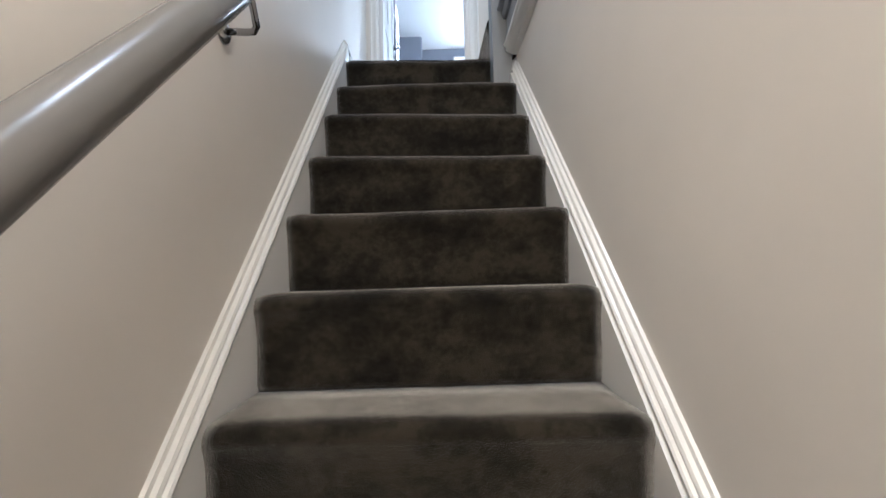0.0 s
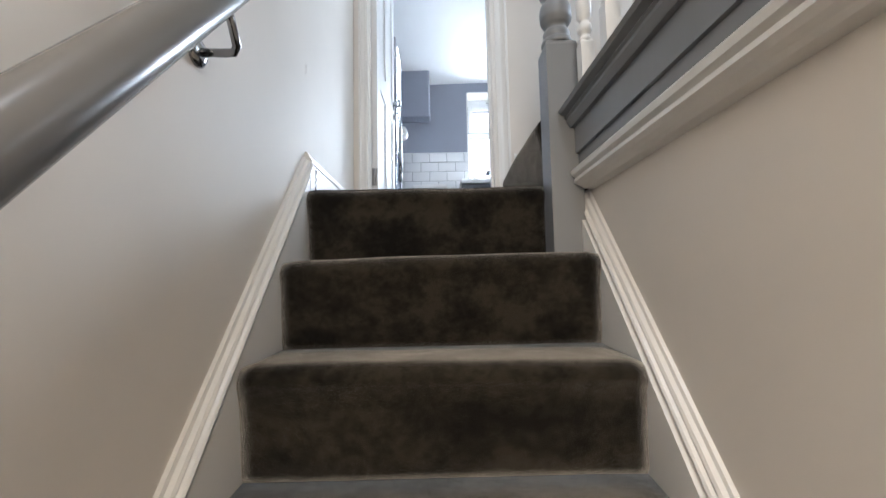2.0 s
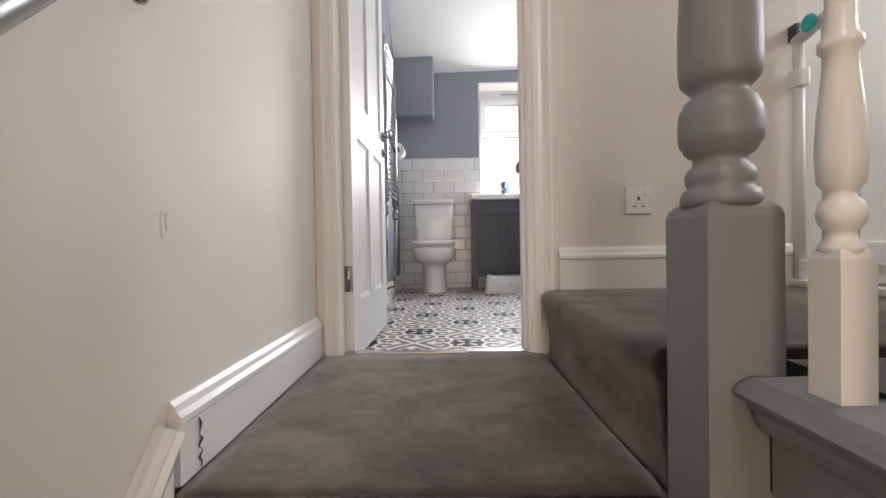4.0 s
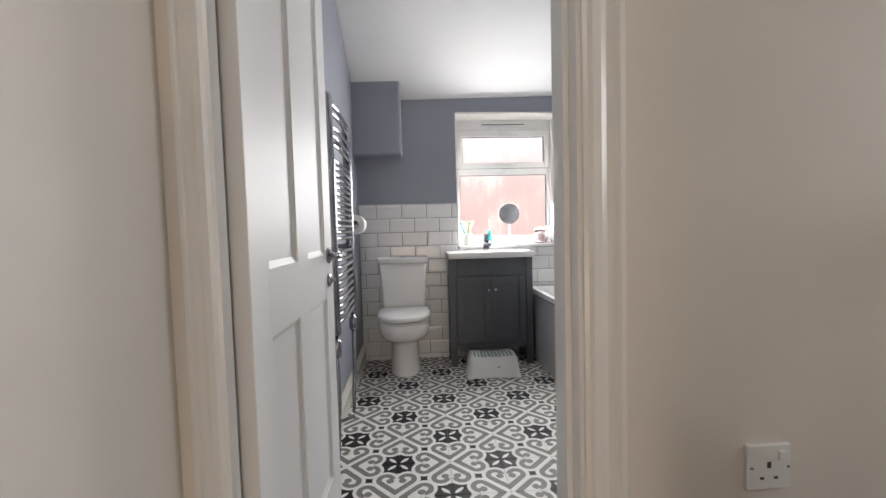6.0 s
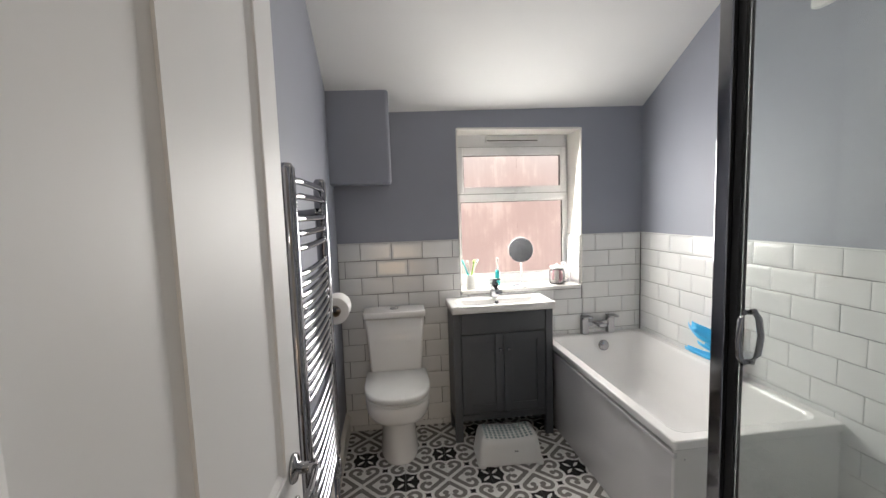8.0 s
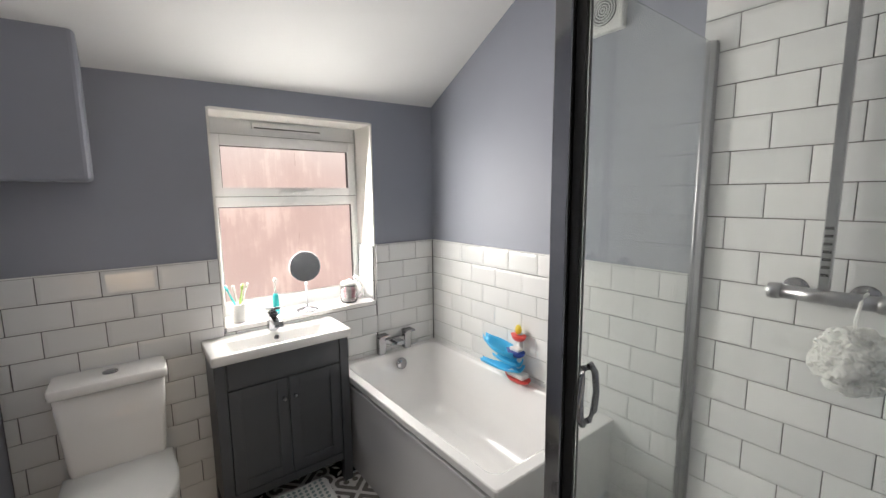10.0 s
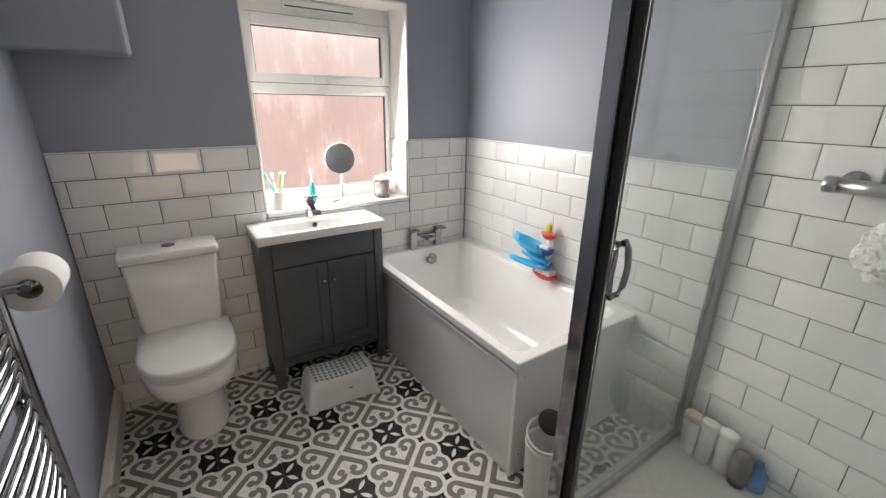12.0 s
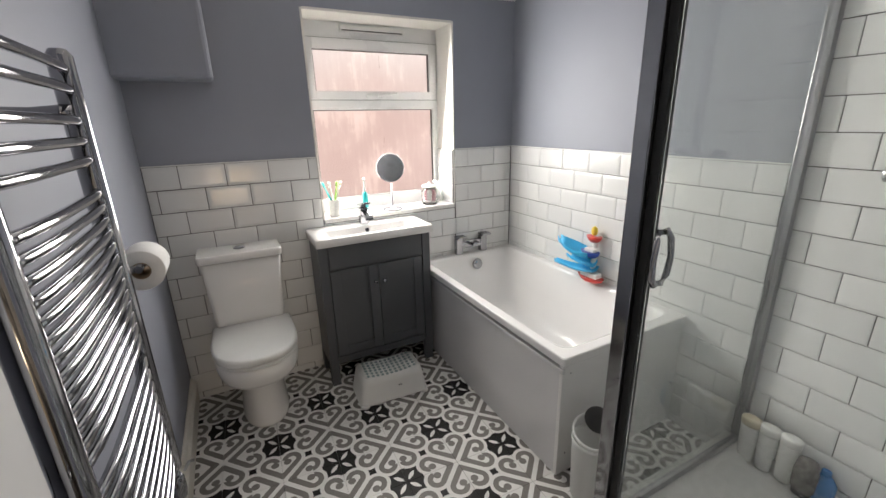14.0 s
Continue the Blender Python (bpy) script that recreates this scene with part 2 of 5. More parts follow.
def clear_glass():
    m, nt, b = material("shower_glass")
    b.inputs["Base Color"].default_value = (0.965, 0.988, 0.975, 1)
    b.inputs["Transmission Weight"].default_value = 1.0
    b.inputs["Roughness"].default_value = 0.0
    b.inputs["IOR"].default_value = 1.42
    film = nt.nodes.new("ShaderNodeBsdfDiffuse")
    film.inputs["Color"].default_value = (0.80, 0.84, 0.82, 1)
    mx = nt.nodes.new("ShaderNodeMixShader")
    haze = nt.nodes.new("ShaderNodeMapRange")
    haze.inputs["From Min"].default_value, haze.inputs["From Max"].default_value = 0.35, 0.75
    haze.inputs["To Min"].default_value, haze.inputs["To Max"].default_value = 0.02, 0.07
    nt.links.new(noise_node(nt, 2.2, 5, 0.65, (1, 1, 0.5), "World"), haze.inputs["Value"])
    nt.links.new(haze.outputs[0], mx.inputs[0])
    nt.links.new(b.outputs[0], mx.inputs[1])
    nt.links.new(film.outputs[0], mx.inputs[2])
    nt.links.new(mx.outputs[0], nt.nodes["Material Output"].inputs["Surface"])
    return m


def frosted_glass():
    m, nt, b = material("frosted_window_glass")
    b.inputs["Transmission Weight"].default_value = 1.0
    b.inputs["IOR"].default_value = 1.3
    runs = Expr(nt, noise_node(nt, 30, 4, 0.6, (1.6, 1, 0.14), "World"))
    cloud = Expr(nt, noise_node(nt, 3.6, 5, 0.62, (1.3, 1, 0.8), "World"))
    nt.links.new(ramp(nt, (runs * 0.30 + cloud * 0.80).out, [(0.49, (0.72, 0.69, 0.68)), (0.575, (0.78, 0.755, 0.74)), (0.61, (0.90, 0.89, 0.86)), (0.69, (1.0, 1.0, 0.98))]), b.inputs["Base Color"])
    streak = noise_node(nt, 9, 5, 0.65, (1, 1, 0.22), "World")
    rr = nt.nodes.new("ShaderNodeMapRange")
    rr.inputs["To Min"].default_value, rr.inputs["To Max"].default_value = 0.16, 0.50
    nt.links.new(streak, rr.inputs["Value"])
    nt.links.new(rr.outputs[0], b.inputs["Roughness"])
    bump(nt, b, noise_node(nt, 90, 3, 0.6, None, "World"), 0.5, 0.004)
    return m


def mirror_glass():
    m, nt, b = material("mirror_silver")
    b.inputs["Base Color"].default_value = (0.26, 0.265, 0.27, 1)
    b.inputs["Metallic"].default_value = 1.0
    b.inputs["Roughness"].default_value = 0.22
    return m


def clear_plastic():
    m, nt, b = material("clear_jar_plastic")
    b.inputs["Base Color"].default_value = (0.95, 0.93, 0.93, 1)
    b.inputs["Transmission Weight"].default_value = 0.92
    b.inputs["Roughness"].default_value = 0.08
    return m


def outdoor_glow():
    """Self-glowing backdrop of the brick house across the yard, far out of focus, whitening upwards."""
    m, nt, b = material("glowing_brick_distance")
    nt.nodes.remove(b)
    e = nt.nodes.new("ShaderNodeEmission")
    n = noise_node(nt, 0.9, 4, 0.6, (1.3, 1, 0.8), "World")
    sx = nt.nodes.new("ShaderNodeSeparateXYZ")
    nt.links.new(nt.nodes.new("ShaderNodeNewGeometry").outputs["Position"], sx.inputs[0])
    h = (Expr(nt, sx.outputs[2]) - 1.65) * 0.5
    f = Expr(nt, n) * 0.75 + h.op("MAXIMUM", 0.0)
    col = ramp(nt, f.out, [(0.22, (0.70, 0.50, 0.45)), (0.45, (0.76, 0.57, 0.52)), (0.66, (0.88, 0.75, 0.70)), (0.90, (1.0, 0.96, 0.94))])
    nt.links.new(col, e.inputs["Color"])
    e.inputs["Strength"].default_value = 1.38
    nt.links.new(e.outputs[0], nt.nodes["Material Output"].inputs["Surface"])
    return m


M_glass, M_frost, M_mirror, M_clear, M_outdoor = clear_glass(), frosted_glass(), mirror_glass(), clear_plastic(), outdoor_glow()


# ---- mesh helpers ----
def box(bm, x0, x1, y0, y1, z0, z1, bevel=0.0, seg=2):
    r = bmesh.ops.create_cube(bm, size=1.0)
    vs = r["verts"]
    for v in vs:
        v.co = Vector((x0 + (v.co.x + 0.5) * (x1 - x0), y0 + (v.co.y + 0.5) * (y1 - y0), z0 + (v.co.z + 0.5) * (z1 - z0)))
    if bevel:
        es = list({e for v in vs for e in v.link_edges})
        bmesh.ops.bevel(bm, geom=es, offset=bevel, segments=seg, profile=0.6, affect="EDGES")
    return bm


def boxes(*dims, bevel=0.0):
    bm = bmesh.new()
    for d in dims:
        box(bm, *d, bevel=bevel)
    return bm


def rbox(x0, x1, y0, y1, z0, z1, bevel=0.004, seg=2):
    return box(bmesh.new(), x0, x1, y0, y1, z0, z1, bevel, seg)


def loft(bm, rings, cap0=True, cap1=True, smooth=True):
    loops = [[bm.verts.new(p) for p in r] for r in rings]
    n = len(loops[0])
    for a, c in zip(loops, loops[1:]):
        for k in range(n):
            f = bm.faces.new((a[k], a[(k + 1) % n], c[(k + 1) % n], c[k]))
            f.smooth = smooth
    if cap0:
        bm.faces.new(list(reversed(loops[0])))
    if cap1:
        bm.faces.new(loops[-1])
    return bm


def frame_axes(d):
    d = Vector(d).normalized()
    u = d.orthogonal().normalized() if abs(d.z) > 0.9 else d.cross(Vector((0, 0, 1))).normalized()
    return u, d.cross(u).normalized()


def tube(bm, pts, r, seg=12, flat=1.0):
    pts = [Vector(p) for p in pts]
    rings = []
    for k, p in enumerate(pts):
        d = (pts[min(k + 1, len(pts) - 1)] - pts[max(k - 1, 0)])
        u, v = frame_axes(d)
        rr = r[k] if isinstance(r, (list, tuple)) else r
        rings.append([p + u * (rr * math.cos(2 * math.pi * j / seg)) + v * (rr * flat * math.sin(2 * math.pi * j / seg)) for j in range(seg)])
    return loft(bm, rings)


def lathe(bm, base, profile, seg=20, axis=(0, 0, 1)):
    """profile: (radius, height) pairs along axis from base."""
    axis = Vector(axis).normalized()
    u, v = frame_axes(axis)
    base = Vector(base)
    rings = [[base + axis * h + u * (r * math.cos(2 * math.pi * j / seg)) + v * (r * math.sin(2 * math.pi * j / seg)) for j in range(seg)] for r, h in profile]
    return loft(bm, rings)


def extrude_profile(bm, prof, axis, a0, a1, smooth=False):
    """A closed outline of two coordinates swept along axis 'x', 'y' or 'z' from a0 to a1."""
    def at(p, a):
        return {"x": (a, p[0], p[1]), "y": (p[0], a, p[1]), "z": (p[0], p[1], a)}[axis]
    return loft(bm, [[at(p, a0) for p in prof], [at(p, a1) for p in prof]], smooth=smooth)


def rounded_rect(x0, x1, y0, y1, r, n=5):
    out = []
    for cx, cy, a0 in ((x1 - r, y1 - r, 0), (x0 + r, y1 - r, 90), (x0 + r, y0 + r, 180), (x1 - r, y0 + r, 270)):
        for k in range(n + 1):
            a = radians(a0 + 90 * k / n)
            out.append((cx + r * math.cos(a), cy + r * math.sin(a)))
    return out


WORLD = {}


def finish(bm, name, mat):
    bmesh.ops.recalc_face_normals(bm, faces=bm.faces)
    me = bpy.data.meshes.new(name)
    bm.to_mesh(me)
    bm.free()
    me.materials.append(mat)
    return me


def thing(name, at, label, category, group="", kind=""):
    ob = new(name)
    ob.location = at
    WORLD[ob] = Matrix.Translation(at)
    return tagged(ob, label, category, group, kind)


def part(name, bm, mat, parent, label=""):
    ob = new(name, finish(bm, name, mat))
    ob.parent = parent
    ob.matrix_parent_inverse = WORLD[parent].inverted()
    WORLD[ob] = Matrix.Identity(4)
    if label:
        tagged(ob, label)
    return ob


def solid(name, bm, mat, label, category, kind="", group=""):
    ob = new(name, finish(bm, name, mat))
    WORLD[ob] = Matrix.Identity(4)
    return tagged(ob, label, category, group, kind)


def wall(name, bm, mat, label, category="wall"):
    return solid(name, bm, mat, label, category, "structure")


# ---- plan ----
XL, XR, YF = -0.83, 1.20, 3.00          # bathroom side walls and far wall
YD, YB = 0.50, 0.62                     # hall face and bathroom face of the door wall
OX0, OX1 = -0.755, -0.112               # door opening
ZL, ZU, ZB = 0.05, 0.26, -2.69          # half landing, upper floor, lower floor
NY, NZ, GO, RI = -0.30, 0.05, 0.204, 0.226   # top nosing, going, rise
WX0, WX1, WZ0, WZ1 = -0.06, 0.767, 0.878, 1.918   # window reveal


def ceil_z(y):
    return 2.054 + 0.55 * (YF - y)


# bathroom shell
wall("wall_bath_left", boxes((XL - 0.1, XL, YB - 0.06, YF + 0.1, -0.1, 2.75)), M_greywall, "blue-grey painted plaster bathroom wall beside towel rail")
wall("wall_far", boxes((XL, WX0, YF, YF + 0.3, -0.1, 2.2), (WX1, XR + 0.1, YF, YF + 0.3, -0.1, 2.2), (WX0, WX1, YF, YF + 0.3, -0.1, WZ0 - 0.02), (WX0, WX1, YF, YF + 0.3, WZ1, 2.2)),
     M_greywall, "blue-grey painted window wall with a white-tiled dado")
wall("wall_bath_right", boxes((XR, XR + 0.1, YB - 0.06, YF, -0.1, 2.75)), M_greywall, "blue-grey painted wall along bath and shower")
wall("wall_bath_door", boxes((XL, -0.80, 0.56, YB, -0.1, 2.75), (OX1, XR, 0.56, YB, -0.1, 2.75), (OX0, OX1, 0.56, YB, 2.06, 2.75)), M_greywall, "blue-grey painted wall round the bathroom doorway")
bm = bmesh.new()
yk = YF - (2.62 - 2.054) / 0.55
cp = [(YF, 2.054), (yk, 2.62), (0.56, 2.62), (0.56, 2.76), (YF, 2.76)]
loft(bm, [[(XL, y, z - (0.045 if z < 2.7 else 0)) for y, z in cp], [(XR, y, z + (0.004 if z < 2.7 else 0)) for y, z in cp]], smooth=False)
solid("ceiling", bm, M_ceiling, "white plaster ceiling sloping down towards the window", "ceiling", "structure")
wall("reveal_lining", boxes((WX0 - 0.004, WX0 + 0.006, YF - 0.003, YF + 0.26, WZ0, WZ1), (WX1 - 0.006, WX1 + 0.004, YF - 0.003, YF + 0.26, WZ0, WZ1), (WX0 + 0.006, WX1 - 0.006, YF - 0.003, YF + 0.26, WZ1 - 0.008, WZ1 + 0.004)),
     M_white_wall, "white painted plaster window reveal", "wall")
# boxed-in soil pipe in the corner, softly rounded below
bm = bmesh.new()
box(bm, XL, -0.478, 2.84, YF, 1.575, 2.12)
bmesh.ops.bevel(bm, geom=[e for e in bm.edges if all(v.co.x > -0.6 and v.co.y < 2.9 for v in e.verts) or all(v.co.z < 1.6 and v.co.y < 2.9 for v in e.verts) or all(v.co.z < 1.6 and v.co.x > -0.6 for v in e.verts)], offset=0.02, segments=3, profile=0.5, affect="EDGES")
wall("wall_boxing", bm, M_greywall, "blue-grey painted boxing below the sloping ceiling")

# hall shell
wall("wall_stair_left", boxes((XL - 0.1, XL, -4.2, 0.56, ZB - 0.1, 2.7)), M_cream, "cream painted plaster wall along the stairs")
wall("wall_stair_right", boxes((0.03, 0.12, -4.2, -0.285, ZB - 0.1, 0.02)), M_cream, "cream painted plaster wall below the landing edge")
wall("wall_hall_door", boxes((XL, -0.80, YD, 0.56, -0.1, 2.7), (OX1, 0.78, YD, 0.56, -0.1, 2.7), (OX0, OX1, YD, 0.56, 2.06, 2.7)), M_cream, "cream painted landing wall round the bathroom doorway")
wall("wall_bedroom_side", boxes((0.78, 2.7, YD, 0.56, 0.0, 2.7)), M_white_wall, "white painted bedroom wall beyond the safety gate")
wall("wall_bedroom_doorway", boxes((0.78, 0.88, -4.2, -0.46, 0.0, 2.7), (0.78, 0.88, -0.46, YD, 2.30, 2.7)), M_white_wall, "white painted wall round the bedroom doorway")
wall("wall_bedroom_window", boxes((2.6, 2.7, -2.4, -0.9, 0.0, 2.7), (2.6, 2.7, -0.9, YD, 0.0, 0.95), (2.6, 2.7, -0.9, YD, 2.15, 2.7)), M_white_wall, "white painted bedroom wall with a window opening")
wall("wall_bedroom_end", boxes((0.88, 2.7, -2.5, -2.4, 0.0, 2.7)), M_white_wall, "white painted end wall of the bedroom")
wall("wall_lower_end", boxes((XL, 1.0, -4.3, -4.2, ZB, 2.7)), M_cream, "cream painted end wall of the stairwell")
wall("upper_ceiling", boxes((XL, 2.7, -4.2, YD, 2.66, 2.76)), M_ceiling, "white plaster ceiling above the stairwell", "ceiling")
wall("floor_lower", boxes((XL - 0.1, 1.0, -4.3, -2.45, ZB - 0.1, ZB)), M_carpet, "brown-grey carpet on the lower hall floor", "floor")
wall("subfloor", boxes((XL, XR, YD, YF, -0.1, -0.011)), M_palegrout, "pale grout bed under the patterned floor tiles", "floor")

# ---- stairs, landing and hall joinery ----
def carpet_step(yn, zt, depth, x0, x1, riser, seed):
    """One carpeted step: rounded nosing, slightly bowed, with a padded uneven edge."""
    bm = bmesh.new()
    r = 0.030
    prof = [(yn + depth + 0.03, zt)]
    prof += [(yn + depth * f, zt) for f in (0.7, 0.4, 0.22)]
    prof += [(yn + r - r * math.sin(radians(a)), zt - r + r * math.cos(radians(a))) for a in (0, 15, 30, 45, 60, 75, 90, 105, 120)]
    prof += [(yn + 0.008 + 0.016 * f ** 0.6, zt - 0.055 - (riser - 0.055) * f) for f in (0.0, 0.15, 0.3, 0.5, 0.7, 0.9)]
    prof += [(yn + 0.032, zt - riser - 0.004), (yn + depth + 0.03, zt - riser - 0.004)]
    n = 30
    rings = []
    for k in range(n + 1):
        x = x0 + (x1 - x0) * k / n
        edge = min(k, n - k) / n
        ring = []
        for y, z in prof:
            w = noise.noise(Vector((x * 4.1 + seed * 7, y * 11, z * 9))) * 0.006
            sag = 0.005 * math.sin(3.0 * x + seed) - 0.006 * math.exp(-edge * 60)
            ring.append((x, y - w if y < yn + depth * 0.9 else y, z + sag + w * 0.5 if y < yn + depth and z > zt - 0.09 else z))
        rings.append(ring)
    return loft(bm, rings)


stairs = thing("staircase", (-0.41, -2.6, ZB), "steep staircase with worn brown-grey carpet and white painted strings", "staircase", kind="structure")
SX0, SX1 = -0.806, -0.006
for k in range(12):
    z0 = NZ - RI * k
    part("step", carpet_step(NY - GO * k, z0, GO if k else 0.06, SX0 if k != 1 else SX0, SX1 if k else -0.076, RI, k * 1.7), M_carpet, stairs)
# strings with a bead and ogee cap
slope = RI / GO


def string_board(xa, xb, y_top, z_off):
    bm = bmesh.new()
    ya, yb = y_top, NY - GO * 12.2
    za, zb = NZ + slope * (ya - NY) + z_off, NZ + slope * (yb - NY) + z_off
    pts = [(ya, za), (yb, zb), (yb, zb - 0.62), (ya, za - 0.62)]
    return extrude_profile(bm, pts, "x", xa, xb)


def string_cap(xw, sgn, y_top, z_off):
    """Moulded cap that follows the slope, its section built across the slope."""
    bm = bmesh.new()
    ya, yb = y_top, NY - GO * 12.2
    sec = [(0.0, 0.0), (0.029, 0.0), (0.034, 0.006), (0.030, 0.014), (0.022, 0.018), (0.024, 0.026), (0.020, 0.036), (0.011, 0.042), (0.008, 0.054), (0.0, 0.058)]
    ny, nz = -math.sin(math.atan(slope)), math.cos(math.atan(slope))
    rings = []
    for y in (ya, yb):
        z = NZ + slope * (y - NY) + z_off
        rings.append([(xw + sgn * sx * 0.86, y + ny * sn * 0.60, z + nz * sn * 0.60) for sx, sn in sec])
    return loft(bm, rings, smooth=False)


part("string", string_board(XL, SX0, -0.27, 0.008), M_white, stairs)
part("string", string_board(SX1, 0.03, -0.350, -0.035), M_white, stairs)
part("string_cap", string_cap(XL, 1, -0.245, 0.022), M_white, stairs, "white moulded string cap, scuffed gloss paint")
part("string_cap", string_cap(0.03, -1, -0.334, -0.022), M_white, stairs, "white moulded string cap, scuffed gloss paint")

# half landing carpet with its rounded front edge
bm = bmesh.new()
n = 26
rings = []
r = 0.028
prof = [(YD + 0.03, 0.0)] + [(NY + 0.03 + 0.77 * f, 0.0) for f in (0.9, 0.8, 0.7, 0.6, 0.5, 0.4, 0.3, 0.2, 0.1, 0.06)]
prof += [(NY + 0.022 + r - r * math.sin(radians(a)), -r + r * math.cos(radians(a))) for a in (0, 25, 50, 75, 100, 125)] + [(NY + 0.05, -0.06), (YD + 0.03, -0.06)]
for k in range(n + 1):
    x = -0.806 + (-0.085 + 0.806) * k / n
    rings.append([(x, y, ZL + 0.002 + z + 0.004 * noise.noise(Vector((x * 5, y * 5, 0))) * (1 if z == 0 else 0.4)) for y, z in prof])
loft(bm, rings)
landing = wall("landing_floor", bm, M_carpet_lit, "brown-grey carpet on the half landing, paled in colour as if lit", "floor")
wall("landing_base", boxes((XL, -0.10, NY + 0.04, YD, -0.25, ZL - 0.012)), M_carpet, "carpeted landing platform", "floor")

# side step up to the upper landing: padded carpet edge, curling round at the door casing
bm = bmesh.new()
rings = []
n = 24
for k in range(n + 1):
    f = k / n
    y = -0.286 + (YD - 0.004 + 0.286) * f
    xe = -0.098 - 0.006 * math.sin(4 * f) + (0.035 * max(0, (f - 0.93) / 0.07) ** 2)
    w = 0.003 * noise.noise(Vector((0, y * 8, 3)))
    r = 0.03
    ring = [(0.80, ZU)] + [(xe + d, ZU + w) for d in (0.5, 0.3, 0.18, 0.1, 0.05)]
    ring += [(xe + r - r * math.sin(radians(a)), ZU - r + r * math.cos(radians(a)) + w) for a in (0, 25, 50, 75, 100, 130)]
    ring += [(xe + 0.012 + w, ZU - 0.07), (xe + 0.022, ZU - 0.14), (xe + 0.026, ZL - 0.02), (0.80, ZL - 0.02)]
    rings.append([(a, y, c) for a, c in ring])
loft(bm, rings)
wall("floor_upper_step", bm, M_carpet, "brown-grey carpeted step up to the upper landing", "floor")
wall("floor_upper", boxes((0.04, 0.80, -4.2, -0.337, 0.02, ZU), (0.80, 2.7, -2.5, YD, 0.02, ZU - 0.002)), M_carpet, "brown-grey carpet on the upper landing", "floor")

# skirtings
SK = [(0.0, 0.0), (0.018, 0.0), (0.018, 0.092), (0.022, 0.096), (0.022, 0.106), (0.014, 0.114), (0.010, 0.124), (0.004, 0.132), (0.0, 0.132)]
bm = bmesh.new()
extrude_profile(bm, [(XL + a, ZL + c) for a, c in SK], "y", -0.245, YD - 0.012)
skl = wall("baseboard_landing", bm, M_white, "white gloss skirting with a cracked joint beside the stairs", "skirting")
bm = bmesh.new()
tube(bm, [(XL + 0.0205, -0.196 + 0.006 * math.sin(9 * k), ZL + 0.004 + 0.0095 * k) for k in range(10)], [0.0006 + 0.0008 * (k % 3) for k in range(10)], 6)
part("crack", bm, M_dark, skl, "dark crack in the paint")
bm = bmesh.new()
extrude_profile(bm, [(YD - a, ZU + c * 1.05) for a, c in SK], "x", -0.022, 0.76)
wall("baseboard_upper", bm, M_white, "white gloss skirting on the upper landing", "skirting")
bm = bmesh.new()
extrude_profile(bm, [(XL + a * 1.2, c * 1.02) for a, c in SK], "y", YB, 2.35)
extrude_profile(bm, [(XL + a * 1.2, c * 1.02) for a, c in SK], "y", 2.352, YF - 0.014)
wall("baseboard_bath", bm, M_skirt, "cream gloss skirting along the bathroom wall", "skirting")
wall("baseboard_bedroom", boxes((0.9, 2.6, YD - 0.018, YD, ZU, ZU + 0.14), (2.582, 2.6, -0.9, YD - 0.02, ZU, ZU + 0.14), bevel=0.004), M_white, "white skirting in the bedroom", "skirting")

# door casing, lining and threshold
door_set = thing("door_1", (OX0, YD, ZL), "white painted four-panel bathroom door standing wide open", "door", kind="structure")
CAS = [(0.0, 0.0), (0.0, -0.012), (0.008, -0.014), (0.014, -0.022), (0.030, -0.020), (0.042, -0.014), (0.060, -0.013), (0.066, -0.018), (0.076, -0.016), (0.080, 0.0)]
bm = bmesh.new()
extrude_profile(bm, [(OX1 - 0.004 + a, YD + c) for a, c in CAS], "z", ZL + 0.0, 2.06 + 0.07)
part("casing", bm, M_white, door_set)
bm = bmesh.new()
extrude_profile(bm, [(OX0 + 0.012 - a * 0.76, YD + c) for a, c in CAS], "z", ZL, 2.06 + 0.07)
part("casing", bm, M_white, door_set)
part("casing_head", rbox(OX0 - 0.07, OX1 + 0.07, YD - 0.021, YD, 2.064, 2.135), M_white, door_set)
part("lining", rbox(OX1 - 0.012, OX1 + 0.01, YD - 0.004, YB + 0.004, 0.0, 2.06, 0.002), M_white, door_set)
part("lining", rbox(-0.805, OX0 + 0.012, YD - 0.004, YD + 0.024, 0.0, 2.06, 0.002), M_white, door_set)
part("lining_head", rbox(OX0 + 0.012, OX1 - 0.012, YD - 0.004, YB + 0.004, 2.046, 2.066, 0.002), M_white, door_set)
# black strip fills the hinge-side slot in place of its deep shade
part("hinge_gap_shade", rbox(-0.80, -0.7525, 0.5385, 0.558, 0.02, 2.045, 0.001), M_black, door_set, "black strip standing in for shade in the hinge gap")
part("door_stop", rbox(OX1 - 0.024, OX1 - 0.012, YD + 0.03, YD + 0.07, 0.02, 2.045, 0.002), M_white, door_set)
part("threshold", rbox(OX0 + 0.012, OX1 - 0.012, YD - 0.006, YD + 0.03, -0.01, ZL + 0.008, 0.004), M_alu, door_set)

# door leaf: built flat along +y from the hinge, then swung
LW, LH, LT = 0.665, 1.985, 0.036
LEAFM = Matrix.Translation((-0.750, 0.538, 0.02)) @ Matrix.Rotation(radians(-1.5), 4, "Z")
bm = bmesh.new()
stile, mid0, mid1, top0, bot1, cx = 0.095, 0.79, 0.93, LH - 0.10, 0.20, LW / 2
box(bm, 0, LT, 0, stile, 0, LH, 0.002)
box(bm, 0, LT, LW - stile, LW, 0, LH, 0.002)
for z0, z1 in ((0, bot1), (mid0, mid1), (top0, LH)):
    box(bm, 0.0005, LT - 0.0005, stile, LW - stile, z0, z1)
